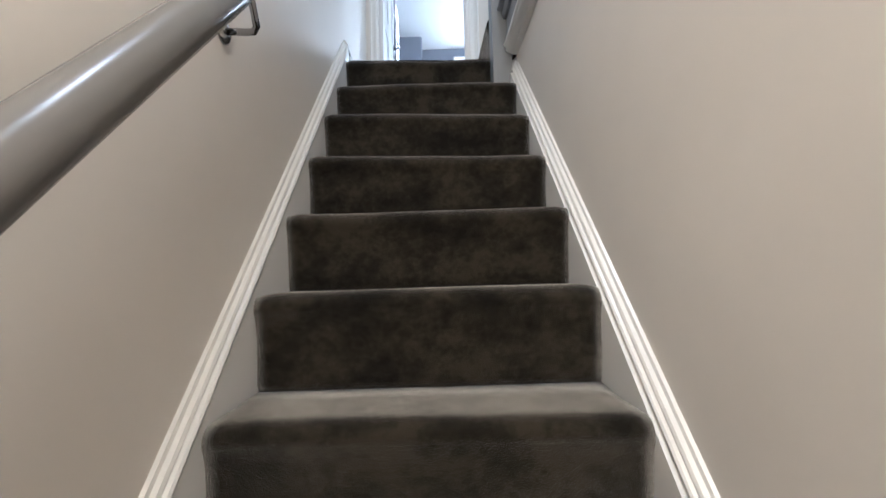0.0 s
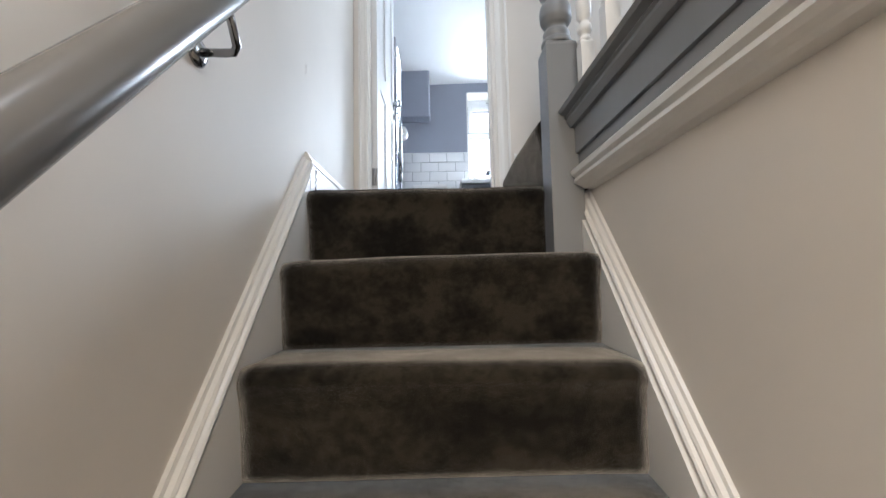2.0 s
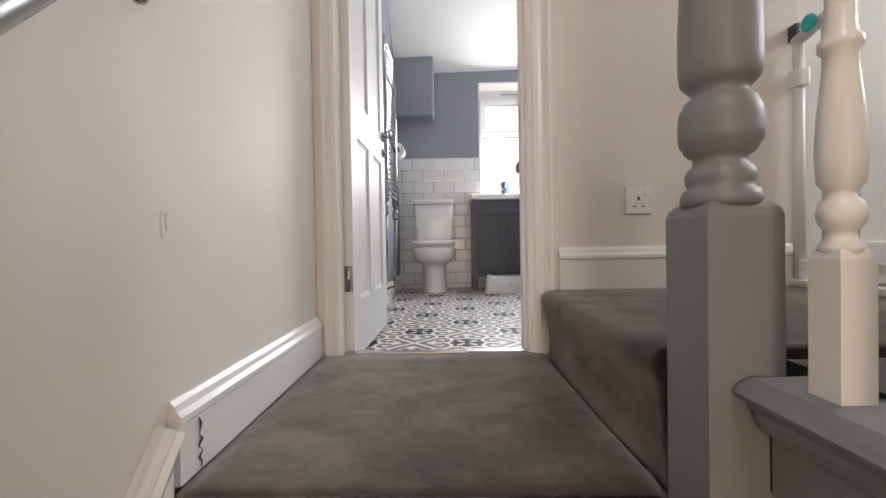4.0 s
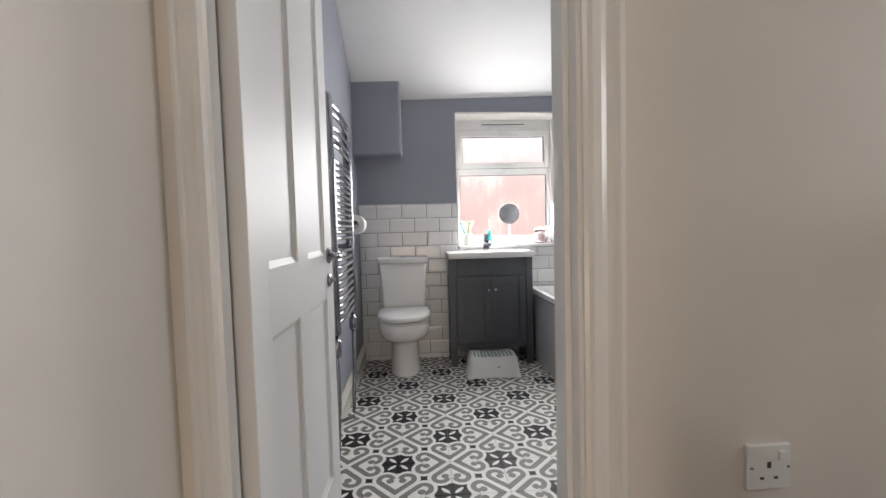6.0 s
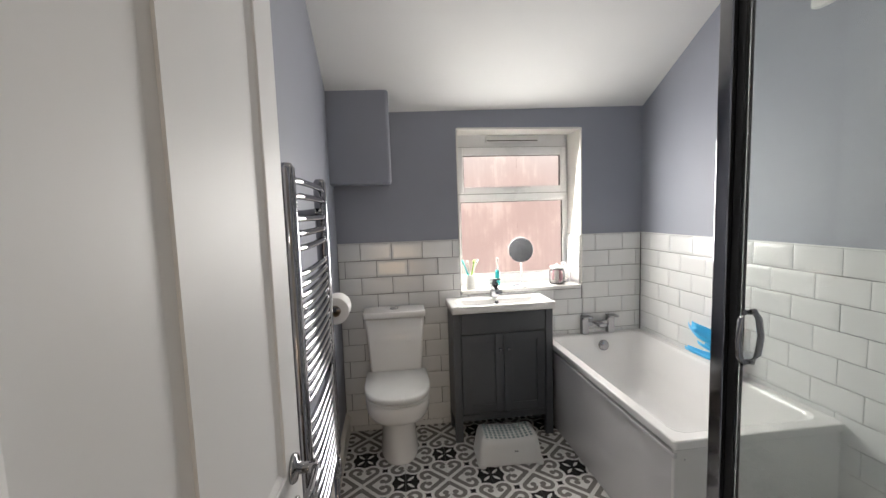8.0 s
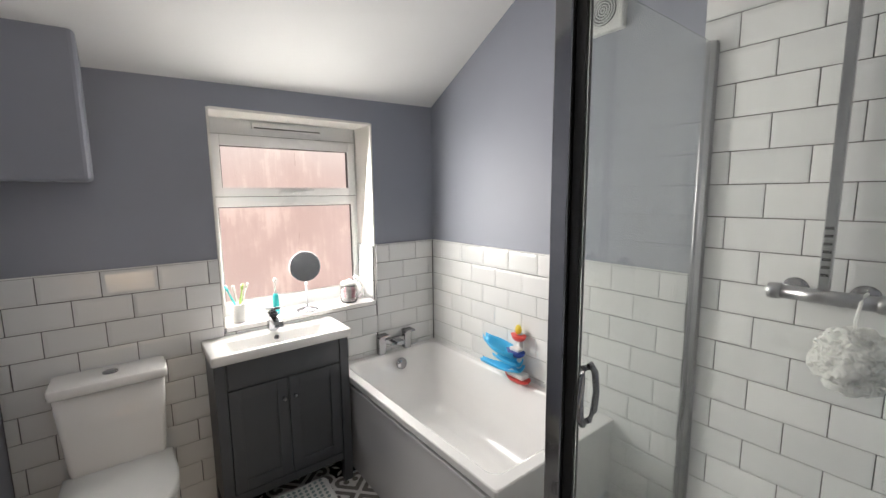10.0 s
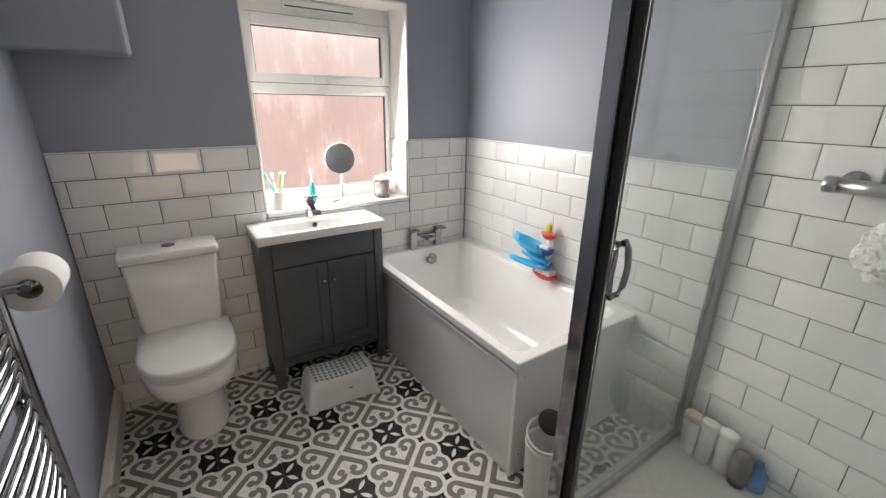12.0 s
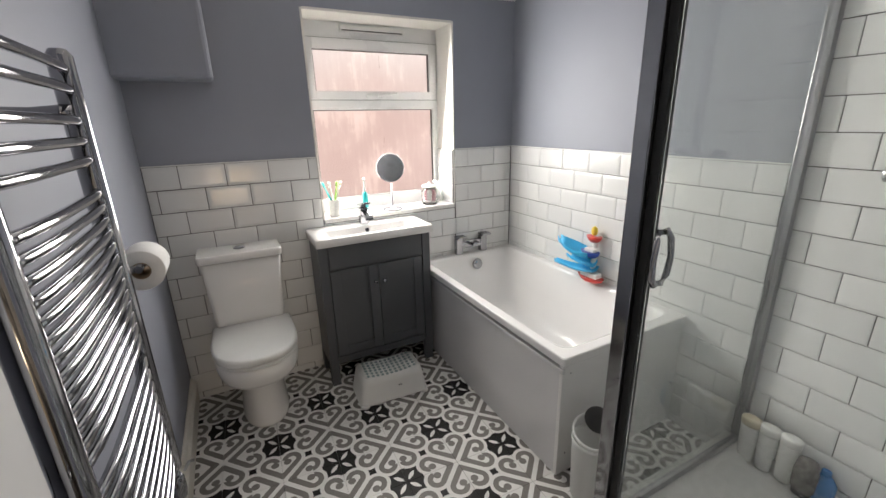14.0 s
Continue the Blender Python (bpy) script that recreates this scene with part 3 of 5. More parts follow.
for z0, z1 in ((bot1, mid0), (mid1, top0)):
    box(bm, 0.0005, LT - 0.0005, cx - 0.045, cx + 0.045, z0, z1)
bm.transform(LEAFM)
leaf = part("leaf", bm, M_door, door_set)
for z0, z1 in ((bot1, mid0), (mid1, top0)):
    for y0, y1 in ((stile, cx - 0.045), (cx + 0.045, LW - stile)):
        bm = bmesh.new()
        box(bm, 0.010, LT - 0.010, y0, y1, z0, z1)
        for xs, xf in ((0.0105, 0.0045), (LT - 0.0105, LT - 0.0045)):
            m0, m1 = 0.0, 0.016
            outer = [(xf, y0, z0), (xf, y1, z0), (xf, y1, z1), (xf, y0, z1)]
            inner = [(xs, y0 + m1, z0 + m1), (xs, y1 - m1, z0 + m1), (xs, y1 - m1, z1 - m1), (xs, y0 + m1, z1 - m1)]
            loft(bm, [outer, inner], False, False, False)
        bm.transform(LEAFM)
        part("panel", bm, M_door, leaf)
for zz in (0.24, 1.72):
    bm = bmesh.new()
    lathe(bm, (0.018, -0.006, zz), [(0.006, 0), (0.006, 0.085)], 10)
    box(bm, 0.003, 0.033, -0.0015, 0.0, zz - 0.002, zz + 0.087)
    bm.transform(LEAFM)
    part("hinge", bm, M_alu, leaf, "satin steel butt hinge")
for sgn, xb in ((1, LT), (-1, 0.0)):
    bm = bmesh.new()
    lathe(bm, (xb, LW - 0.06, 0.925), [(0.026, 0), (0.027, 0.004), (0.024, 0.008), (0.011, 0.010), (0.010, 0.038), (0.012, 0.046), (0.008, 0.050)], 20, (sgn, 0, 0))
    bm.transform(LEAFM)
    rose = part("door_handle", bm, M_chrome, leaf, "polished chrome lever handle on a round rose")
    bm = bmesh.new()
    tube(bm, [(xb + sgn * 0.042, LW - 0.06, 0.925), (xb + sgn * 0.048, LW - 0.085, 0.926), (xb + sgn * 0.048, LW - 0.13, 0.925), (xb + sgn * 0.045, LW - 0.165, 0.922)], [0.009, 0.0095, 0.009, 0.007], 12)
    bm.transform(LEAFM)
    part("lever", bm, M_chrome, rose)
    bm = bmesh.new()
    lathe(bm, (xb, LW - 0.06, 0.845), [(0.022, 0), (0.022, 0.004), (0.018, 0.007), (0.007, 0.008), (0.007, 0.02), (0.004, 0.022)], 18, (sgn, 0, 0))
    bm.transform(LEAFM)
    part("thumb_turn", bm, M_chrome, leaf)

# left handrail on chrome brackets
rail = thing("handrail", (-0.765, -1.2, -0.1), "glossy grey painted round handrail on chrome brackets", "handrail")


def rail_z(y):
    return 1.271 + 1.154 * y


bm = bmesh.new()
tube(bm, [(-0.750, y, rail_z(y)) for y in (-3.0, -2.2, -1.4, -0.6, -0.18)], 0.034, 24)
part("rail", bm, M_rail, rail)
for y in (-2.03, -1.43, -0.83, -0.29):
    z = rail_z(y)
    bm = bmesh.new()
    lathe(bm, (XL, y, z - 0.145), [(0.026, 0.0), (0.026, 0.004), (0.021, 0.009), (0.011, 0.012)], 18, (1, 0, 0))
    br = part("bracket", bm, M_chrome, rail, "chrome handrail bracket")
    bm = bmesh.new()
    tube(bm, [(XL + 0.01, y, z - 0.145), (XL + 0.050, y, z - 0.147), (XL + 0.066, y, z - 0.146), (XL + 0.074, y - 0.006, z - 0.138), (XL + 0.077, y - 0.030, z - 0.115), (XL + 0.079, y - 0.052, z - 0.094)], 0.0075, 12)
    part("arm", bm, M_chrome, br)
    for dz in (0.013, -0.013):
        bm = bmesh.new()
        lathe(bm, (XL + 0.004, y, z - 0.145 + dz), [(0.004, 0.003), (0.004, 0.006), (0.001, 0.007)], 8, (1, 0, 0))
        part("screw", bm, M_alu, br)

# landing edge: capping, fascia and white moulding
edge = thing("landing_edge", (0.0, -2.2, 0.0), "grey painted landing fascia with moulded capping and white bead", "balustrade base", kind="structure")
bm = bmesh.new()
extrude_profile(bm, [(0.07, 0.214), (-0.038, 0.214), (-0.044, 0.218), (-0.040, 0.224), (-0.056, 0.230), (-0.062, 0.238), (-0.056, 0.246), (-0.040, 0.254), (0.07, 0.254)], "y", -4.2, -0.386)
extrude_profile(bm, [(0.03, 0.190), (-0.028, 0.190), (-0.032, 0.196), (-0.038, 0.206), (-0.038, 0.214), (0.03, 0.214)], "y", -4.2, -0.386)
part("capping", bm, M_grey, edge)
part("fascia", boxes((-0.016, 0.03, -4.2, -0.386, 0.115, 0.190)), M_grey, edge)
part("lower_fascia", boxes((-0.008, 0.03, -4.2, -0.386, 0.073, 0.114)), M_grey, edge)
bm = bmesh.new()
extrude_profile(bm, [(0.03, 0.012), (0.004, 0.013), (-0.004, 0.019), (-0.016, 0.024), (-0.026, 0.031), (-0.025, 0.040), (-0.020, 0.044), (-0.031, 0.050), (-0.034, 0.060), (-0.026, 0.070), (0.03, 0.073)], "y", -4.2, -0.386)
part("moulding", bm, M_white, edge)

# newel: square base, turned shaft
NX, NYC, NH = -0.041, -0.335, 0.046
newel = thing("newel_post", (NX, NYC, -0.176), "grey painted turned newel post at the stair head", "newel post")
bm = bmesh.new()
loft(bm, [[(NX + a * s, NYC + c * s, z) for a, c in ((-1, -1), (1, -1), (1, 1), (-1, 1))] for s, z in
          ((NH, -0.176), (NH, 0.446), (NH - 0.003, 0.456), (NH - 0.010, 0.463), (NH - 0.02, 0.466))], smooth=False)
part("base", bm, M_grey, newel)
bm = bmesh.new()
lathe(bm, (NX, NYC, 0.0), [(0.045, 0.46), (0.046, 0.470), (0.043, 0.480), (0.036, 0.484), (0.039, 0.490), (0.040, 0.500), (0.037, 0.508), (0.031, 0.513), (0.030, 0.522), (0.036, 0.526), (0.041, 0.531), (0.042, 0.536), (0.046, 0.540), (0.0475, 0.552), (0.0475, 0.572), (0.046, 0.584), (0.042, 0.590), (0.041, 0.595), (0.034, 0.600), (0.031, 0.606),
                           (0.036, 0.612), (0.041, 0.617), (0.045, 0.622), (0.047, 0.640), (0.047, 0.68), (0.044, 0.76), (0.037, 0.88), (0.030, 0.96), (0.028, 1.00), (0.040, 1.01), (0.044, 1.03), (0.036, 1.05)], 28)
part("turned_shaft", bm, M_grey, newel)
part("head", rbox(NX - 0.045, NX + 0.045, NYC - 0.045, NYC + 0.045, 1.05, 1.26, 0.004), M_grey, newel)

# balusters
BLX, BLY = 0.000, -0.455
bal = thing("baluster", (BLX, BLY, 0.254), "white painted turned stair baluster", "baluster", "landing balusters")
bm = bmesh.new()
hb = 0.0180
loft(bm, [[(BLX + a * s, BLY + c * s, z) for a, c in ((-1, -1), (1, -1), (1, 1), (-1, 1))] for s, z in ((hb, 0.254), (hb, 0.396), (hb - 0.003, 0.404), (hb - 0.006, 0.407))], smooth=False)
part("base", bm, M_white, bal)
bm = bmesh.new()
lathe(bm, (BLX, BLY, 0.0), [(0.0155, 0.400), (0.019, 0.408), (0.013, 0.416), (0.012, 0.424), (0.018, 0.430), (0.020, 0.440), (0.018, 0.452), (0.012, 0.458), (0.013, 0.464), (0.019, 0.472), (0.021, 0.50), (0.019, 0.54), (0.015, 0.58),
                                (0.013, 0.60), (0.018, 0.606), (0.018, 0.614), (0.013, 0.62), (0.012, 0.64), (0.014, 0.75), (0.019, 0.88), (0.018, 0.92), (0.012, 0.93), (0.018, 0.94)], 18)
part("turned_shaft", bm, M_white, bal)
part("top", rbox(BLX - hb, BLX + hb, BLY - hb, BLY + hb, 0.94, 1.13, 0.002), M_white, bal)
for k in range(1, 13):
    copy_thing(bal, Matrix.Translation((BLX, BLY - 0.160 * k, 0.254)))
hr = thing("banister_rail", (0.0, -2.2, 1.13), "grey painted moulded banister rail over the balusters", "banister")
bm = bmesh.new()
extrude_profile(bm, [(BLX + a, 1.13 + c) for a, c in rounded_rect(-0.032, 0.032, 0.0, 0.06, 0.018, 4)], "y", -4.2, -0.38, True)
part("rail", bm, M_grey, hr)

# old scuffs in the paint of the stair wall
M_scuff = surface("scuffed_paint", (0.66, 0.62, 0.57), 0.7, 0.10, 30, 140, 0.2, 0.001)
stair_wall = bpy.data.objects["wall_stair_left"]
for sy, sz, sh in ((-0.247, 0.455, 0.022), (-0.236, 0.460, 0.015)):
    bm = bmesh.new()
    loft(bm, [[(XL + h, sy + 0.004 * w * math.cos(2 * math.pi * k / 10), sz + sh * w * math.sin(2 * math.pi * k / 10)) for k in range(10)] for w, h in ((1.0, 0.0), (1.0, 0.0006), (0.6, 0.0010))])
    part("scuff", bm, M_scuff, stair_wall, "faint grey scuff mark")

# electric socket on the landing wall
sock = thing("wall_socket", (0.245, YD, 0.545), "white plastic single switched wall socket", "socket")
part("plate", rbox(0.200, 0.288, YD - 0.009, YD, 0.507, 0.595, 0.003), M_plastic, sock)
part("switch", rbox(0.262, 0.276, YD - 0.013, YD - 0.008, 0.565, 0.583, 0.002), M_plastic, sock)
part("pin_holes", boxes((0.240, 0.248, YD - 0.0095, YD - 0.0085, 0.550, 0.562), (0.226, 0.234, YD - 0.0095, YD - 0.0085, 0.528, 0.533), (0.254, 0.262, YD - 0.0095, YD - 0.0085, 0.528, 0.533)), M_dark, sock, "dark pin holes")
for sx in (0.207, 0.281):
    part("screw", boxes((sx, sx + 0.004, YD - 0.0105, YD - 0.0085, 0.549, 0.553)), M_alu, sock)

# child safety gate across the bedroom doorway
gate = thing("safety_gate", (0.75, 0.05, ZU), "white metal child safety gate with a teal catch", "safety gate")
bm = bmesh.new()
tube(bm, [(0.75, 0.465, ZU + 0.02), (0.75, 0.465, 1.06)], 0.016, 12)
part("stile", bm, M_white, gate)
bm = bmesh.new()
tube(bm, [(0.75, -0.40, ZU + 0.02), (0.75, -0.40, 1.06)], 0.016, 12)
part("stile", bm, M_white, gate)
part("bottom_rail", rbox(0.738, 0.762, -0.40, 0.465, ZU + 0.055, ZU + 0.085, 0.004), M_white, gate)
part("floor_bar", rbox(0.73, 0.77, -0.44, 0.49, ZU, ZU + 0.022, 0.004), M_white, gate)
for k in range(8):
    y = 0.375 - 0.094 * k
    bm = bmesh.new()
    tube(bm, [(0.75, y, ZU + 0.08), (0.75, y, 1.06 + 0.06 * math.sin(math.pi * (k + 1) / 9))], 0.008, 10)
    part("bar", bm, M_white, gate)
bm = bmesh.new()
tube(bm, [(0.75, 0.475 - 0.0885 * k, 1.05 + 0.075 * math.sin(math.pi * k / 10)) for k in range(11)], 0.018, 12)
part("top_rail", bm, M_white, gate)
bm = bmesh.new()
lathe(bm, (0.728, 0.40, 1.075), [(0.026, 0.0), (0.026, 0.006), (0.018, 0.012)], 16, (-1, 0, 0))
part("catch_button", bm, M_teal, gate, "teal push button")
part("latch", rbox(0.732, 0.768, 0.44, 0.49, 0.90, 0.96, 0.006), M_plastic, gate)
part("post_spindle", boxes((0.745, 0.755, 0.465, 0.50, 1.06, 1.11)), M_dark, gate, "dark spindle tip")

# ---- bathroom: window ----
win = thing("window_1", (0.35, 3.22, WZ0), "white plastic window with frosted panes and a top-hung light", "window", kind="structure")
WY = 3.20
FX0, FX1 = WX0, WX1
part("window_frame", boxes((FX0, -0.022, WY, WY + 0.06, WZ0, WZ1), (0.735, FX1, WY, WY + 0.06, WZ0, WZ1), (-0.022, 0.735, WY, WY + 0.06, 1.825, WZ1), (-0.022, 0.735, WY, WY + 0.06, 1.470, 1.515), (-0.022, 0.735, WY, WY + 0.06, WZ0, 0.945), bevel=0.003), M_upvc, win)
sash = part("top_light", boxes((-0.034, 0.012, WY - 0.018, WY + 0.03, 1.513, 1.827), (0.704, 0.748, WY - 0.018, WY + 0.03, 1.513, 1.827), (0.012, 0.704, WY - 0.018, WY + 0.03, 1.772, 1.827), (0.012, 0.704, WY - 0.018, WY + 0.03, 1.513, 1.558), bevel=0.004), M_upvc, win)
# grey outline round the sash imitates the shadow of its step
part("sash_shadow_line", boxes((-0.0375, -0.0342, WY - 0.006, WY + 0.002, 1.510, 1.830), (0.7482, 0.7515, WY - 0.006, WY + 0.002, 1.510, 1.830), (-0.0342, 0.7482, WY - 0.006, WY + 0.002, 1.8272, 1.830), (-0.0342, 0.7482, WY - 0.006, WY + 0.002, 1.510, 1.5128)), M_grout, sash, "thin grey strip drawn as the shadow of the sash step")
part("sash_gasket", boxes((0.012, 0.016, WY - 0.004, WY + 0.012, 1.558, 1.772), (0.700, 0.704, WY - 0.004, WY + 0.012, 1.558, 1.772), (0.016, 0.700, WY - 0.004, WY + 0.012, 1.768, 1.772)), M_dark, sash, "thin dark rubber gasket")
for nm, par, dims in (("pane", sash, (0.008, 0.708, WY + 0.012, WY + 0.018, 1.552, 1.776)), ("pane", win, (-0.026, 0.739, WY + 0.022, WY + 0.028, 0.940, 1.474))):
    p = part(nm, boxes(dims), M_frost, par, "frosted glass pane streaked with condensation")
    p.visible_shadow = False
part("glazing_bead", boxes((-0.022, -0.012, WY + 0.002, WY + 0.02, 0.945, 1.470), (0.725, 0.735, WY + 0.002, WY + 0.02, 0.945, 1.470), (-0.012, 0.725, WY + 0.002, WY + 0.02, 0.945, 0.957), (-0.012, 0.725, WY + 0.002, WY + 0.02, 1.458, 1.470)), M_upvc, win)
part("pane_gasket", boxes((-0.012, -0.008, WY + 0.012, WY + 0.021, 0.957, 1.458), (0.720, 0.725, WY + 0.012, WY + 0.021, 0.957, 1.458), (-0.008, 0.720, WY + 0.012, WY + 0.021, 1.454, 1.458)), M_dark, win, "thin dark rubber gasket")
bm = bmesh.new()
box(bm, 0.29, 0.43, WY - 0.034, WY - 0.018, 1.522, 1.540, 0.004)
tube(bm, [(0.36, WY - 0.035, 1.531), (0.40, WY - 0.055, 1.534), (0.47, WY - 0.06, 1.545)], [0.008, 0.008, 0.006], 10)
part("window_handle", bm, M_upvc, sash)
vent = part("trickle_vent", rbox(0.17, 0.545, WY - 0.022, WY, 1.862, 1.898, 0.005), M_plastic, win)
part("vent_slot", boxes((0.18, 0.535, WY - 0.0235, WY - 0.0215, 1.866, 1.872)), M_dark, vent)
part("window_sill", rbox(WX0 + 0.006, WX1 - 0.006, YF - 0.012, WY, WZ0 - 0.02, WZ0 + 0.004, 0.004), M_ceramic, win, "white glossy window sill")
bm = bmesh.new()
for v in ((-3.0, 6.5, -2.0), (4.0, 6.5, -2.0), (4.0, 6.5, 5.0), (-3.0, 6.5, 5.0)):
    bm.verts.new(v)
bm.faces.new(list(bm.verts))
solid("backdrop", bm, M_outdoor, "glowing backdrop of a pale brick house front across the yard", "backdrop", "structure")

# things on the sill
cup = thing("toothbrush_cup", (0.02, 3.06, WZ0 + 0.004), "clear white tumbler holding four toothbrushes", "cup")
bm = bmesh.new()
lathe(bm, (0.02, 3.06, WZ0 + 0.004), [(0.030, 0), (0.033, 0.01), (0.038, 0.095), (0.0365, 0.096), (0.031, 0.012)], 20)
part("tumbler", bm, M_plastic, cup, "milky white plastic")
for k, (dx, dy, mt) in enumerate(((-0.045, 0.01, M_teal), (-0.02, -0.02, M_plastic), (0.022, 0.0, M_lime), (0.045, 0.012, M_plastic))):
    bm = bmesh.new()
    a, c = Vector((0.02 - dx * 0.3, 3.06, WZ0 + 0.02)), Vector((0.02 + dx, 3.06 + dy, WZ0 + 0.175))
    tube(bm, [a, a.lerp(c, 0.5), a.lerp(c, 0.85), c], [0.005, 0.006, 0.004, 0.004], 8)
    u = (c - a).normalized()
    tube(bm, [c - u * 0.004, c + u * 0.022], [0.0065, 0.006], 8)
    part("toothbrush", bm, mt, cup)
tb = thing("electric_toothbrush", (0.205, 3.07, WZ0 + 0.004), "white and teal electric toothbrush standing on the sill", "toothbrush")
bm = bmesh.new()
lathe(bm, (0.205, 3.07, WZ0 + 0.004), [(0.016, 0), (0.017, 0.02), (0.015, 0.10), (0.010, 0.118)], 14)
part("grip", bm, M_teal, tb)
bm = bmesh.new()
lathe(bm, (0.205, 3.07, WZ0 + 0.122), [(0.008, 0), (0.005, 0.02), (0.004, 0.06), (0.007, 0.064), (0.007, 0.078), (0.003, 0.08)], 12)
part("brush_head", bm, M_plastic, tb)
mir = thing("shaving_mirror", (0.365, 3.05, WZ0 + 0.004), "round chrome vanity mirror on a thin stand", "mirror")
bm = bmesh.new()
lathe(bm, (0.365, 3.05, WZ0 + 0.004), [(0.060, 0), (0.060, 0.004), (0.045, 0.010), (0.010, 0.014), (0.0045, 0.018), (0.0045, 0.155)], 24)
part("stand", bm, M_chrome, mir)
bm = bmesh.new()
lathe(bm, (0.365, 3.056, 1.128), [(0.080, 0.0), (0.083, 0.003), (0.083, 0.009), (0.080, 0.0125)], 36, (-0.12, -1, 0.05))
part("rim", bm, M_darkchrome, mir)
bm = bmesh.new()
lathe(bm, (0.3634, 3.0426, 1.1287), [(0.080, 0.0), (0.080, 0.0012)], 36, (-0.12, -1, 0.05))
part("glass", bm, M_mirror, mir)
jar = thing("cotton_jar", (0.625, 3.07, WZ0 + 0.004), "clear jar of pink and white cotton on the sill", "jar")
bm = bmesh.new()
lathe(bm, (0.625, 3.07, WZ0 + 0.004), [(0.045, 0), (0.052, 0.012), (0.052, 0.085), (0.043, 0.10), (0.043, 0.106), (0.041, 0.106), (0.049, 0.08), (0.049, 0.012), (0.04, 0.006)], 22)
part("body", bm, M_clear, jar)
bm = bmesh.new()
lathe(bm, (0.625, 3.07, WZ0 + 0.110), [(0.046, 0), (0.048, 0.004), (0.046, 0.014), (0.010, 0.018), (0.010, 0.026), (0.006, 0.03)], 22)
part("lid", bm, M_plastic, jar, "white lid")
for k in range(9):
    bm = bmesh.new()
    bmesh.ops.create_icosphere(bm, subdivisions=2, radius=0.017, matrix=Matrix.Translation((0.625 + 0.026 * math.cos(k * 2.1), 3.07 + 0.026 * math.sin(k * 2.1), WZ0 + 0.028 + 0.006 * k)))
    part("cotton", bm, M_pink if k % 3 != 2 else M_paper, jar)
sac = thing("wash_bag", (0.70, 3.13, WZ0 + 0.004), "small folded translucent white bag beside the jar", "bag")
bm = bmesh.new()
rings = []
for k, (s, h) in enumerate(((0.045, 0), (0.05, 0.03), (0.046, 0.07), (0.03, 0.10), (0.012, 0.115), (0.02, 0.13))):
    rings.append([(0.70 + s * math.cos(a * math.pi / 8) * (1 + 0.12 * math.sin(5 * a)), 3.13 + 0.6 * s * math.sin(a * math.pi / 8), WZ0 + 0.004 + h + 0.006 * math.sin(3 * a + k)) for a in range(16)])
loft(bm, rings)
part("sack", bm, M_clear, sac)

# ---- toilet ----
wc = thing("toilet", (-0.50, 2.78, 0.0), "white close-coupled ceramic toilet with the lid down", "toilet")
TX = -0.497


def dring(hw, yb, yf, z, n=28, cx=TX, power=2.4):
    """D-shaped outline: straight back at yb, rounded front reaching yf."""
    pts = []
    ym = yb - (yb - yf) * 0.42
    for k in range(n + 1):
        a = math.pi * k / n
        cs, sn = math.cos(a), math.sin(a)
        x = hw * (abs(cs) ** (2 / power)) * (1 if cs >= 0 else -1)
        y = ym - (ym - yf) * (abs(sn) ** (2 / power))
        pts.append((cx + x, y, z))
    pts.append((cx - hw * 0.97, yb, z))
    pts.append((cx + hw * 0.97, yb, z))
    return pts


bm = bmesh.new()
loft(bm, [dring(0.110, 2.98, 2.585, 0.0), dring(0.110, 2.98, 2.583, 0.010), dring(0.104, 2.97, 2.592, 0.03), dring(0.100, 2.96, 2.598, 0.14), dring(0.102, 2.96, 2.594, 0.222), dring(0.112, 2.95, 2.575, 0.244), dring(0.145, 2.93, 2.525, 0.262), dring(0.168, 2.92, 2.488, 0.282), dring(0.177, 2.90, 2.470, 0.308), dring(0.181, 2.90, 2.461, 0.340), dring(0.182, 2.90, 2.459, 0.378), dring(0.176, 2.90, 2.466, 0.386)])
part("pan", bm, M_ceramic, wc)
bm = bmesh.new()
loft(bm, [dring(0.172, 2.86, 2.468, 0.386), dring(0.178, 2.86, 2.460, 0.390), dring(0.178, 2.86, 2.460, 0.398), dring(0.172, 2.86, 2.468, 0.402)])
part("seat", bm, M_plastic, wc)
bm = bmesh.new()
loft(bm, [dring(0.178, 2.862, 2.460, 0.407), dring(0.185, 2.865, 2.450, 0.411), dring(0.185, 2.865, 2.450, 0.432), dring(0.182, 2.864, 2.453, 0.438), dring(0.174, 2.860, 2.462, 0.442), dring(0.120, 2.84, 2.54, 0.446)])
part("lid", bm, M_plastic, wc)
bm = bmesh.new()
loft(bm, [[(x, y, z) for x, y in rounded_rect(TX - w, TX + w, yf, 2.985, 0.02, 4)] for w, yf, z in ((0.150, 2.845, 0.40), (0.158, 2.84, 0.47), (0.168, 2.832, 0.62), (0.176, 2.825, 0.772))])
part("cistern", bm, M_ceramic, wc)
bm = bmesh.new()
loft(bm, [[(x, y, z) for x, y in rounded_rect(TX - w, TX + w, yf, 2.988, 0.018, 4)] for w, yf, z in ((0.178, 2.822, 0.774), (0.186, 2.814, 0.779), (0.187, 2.812, 0.806), (0.182, 2.818, 0.815))])
part("cistern_lid", bm, M_ceramic, wc)
bm = bmesh.new()
lathe(bm, (TX + 0.0, 2.905, 0.815), [(0.026, 0), (0.026, 0.004), (0.022, 0.006), (0.004, 0.0065)], 20)
part("flush_button", bm, M_chrome, wc, "chrome flush button")
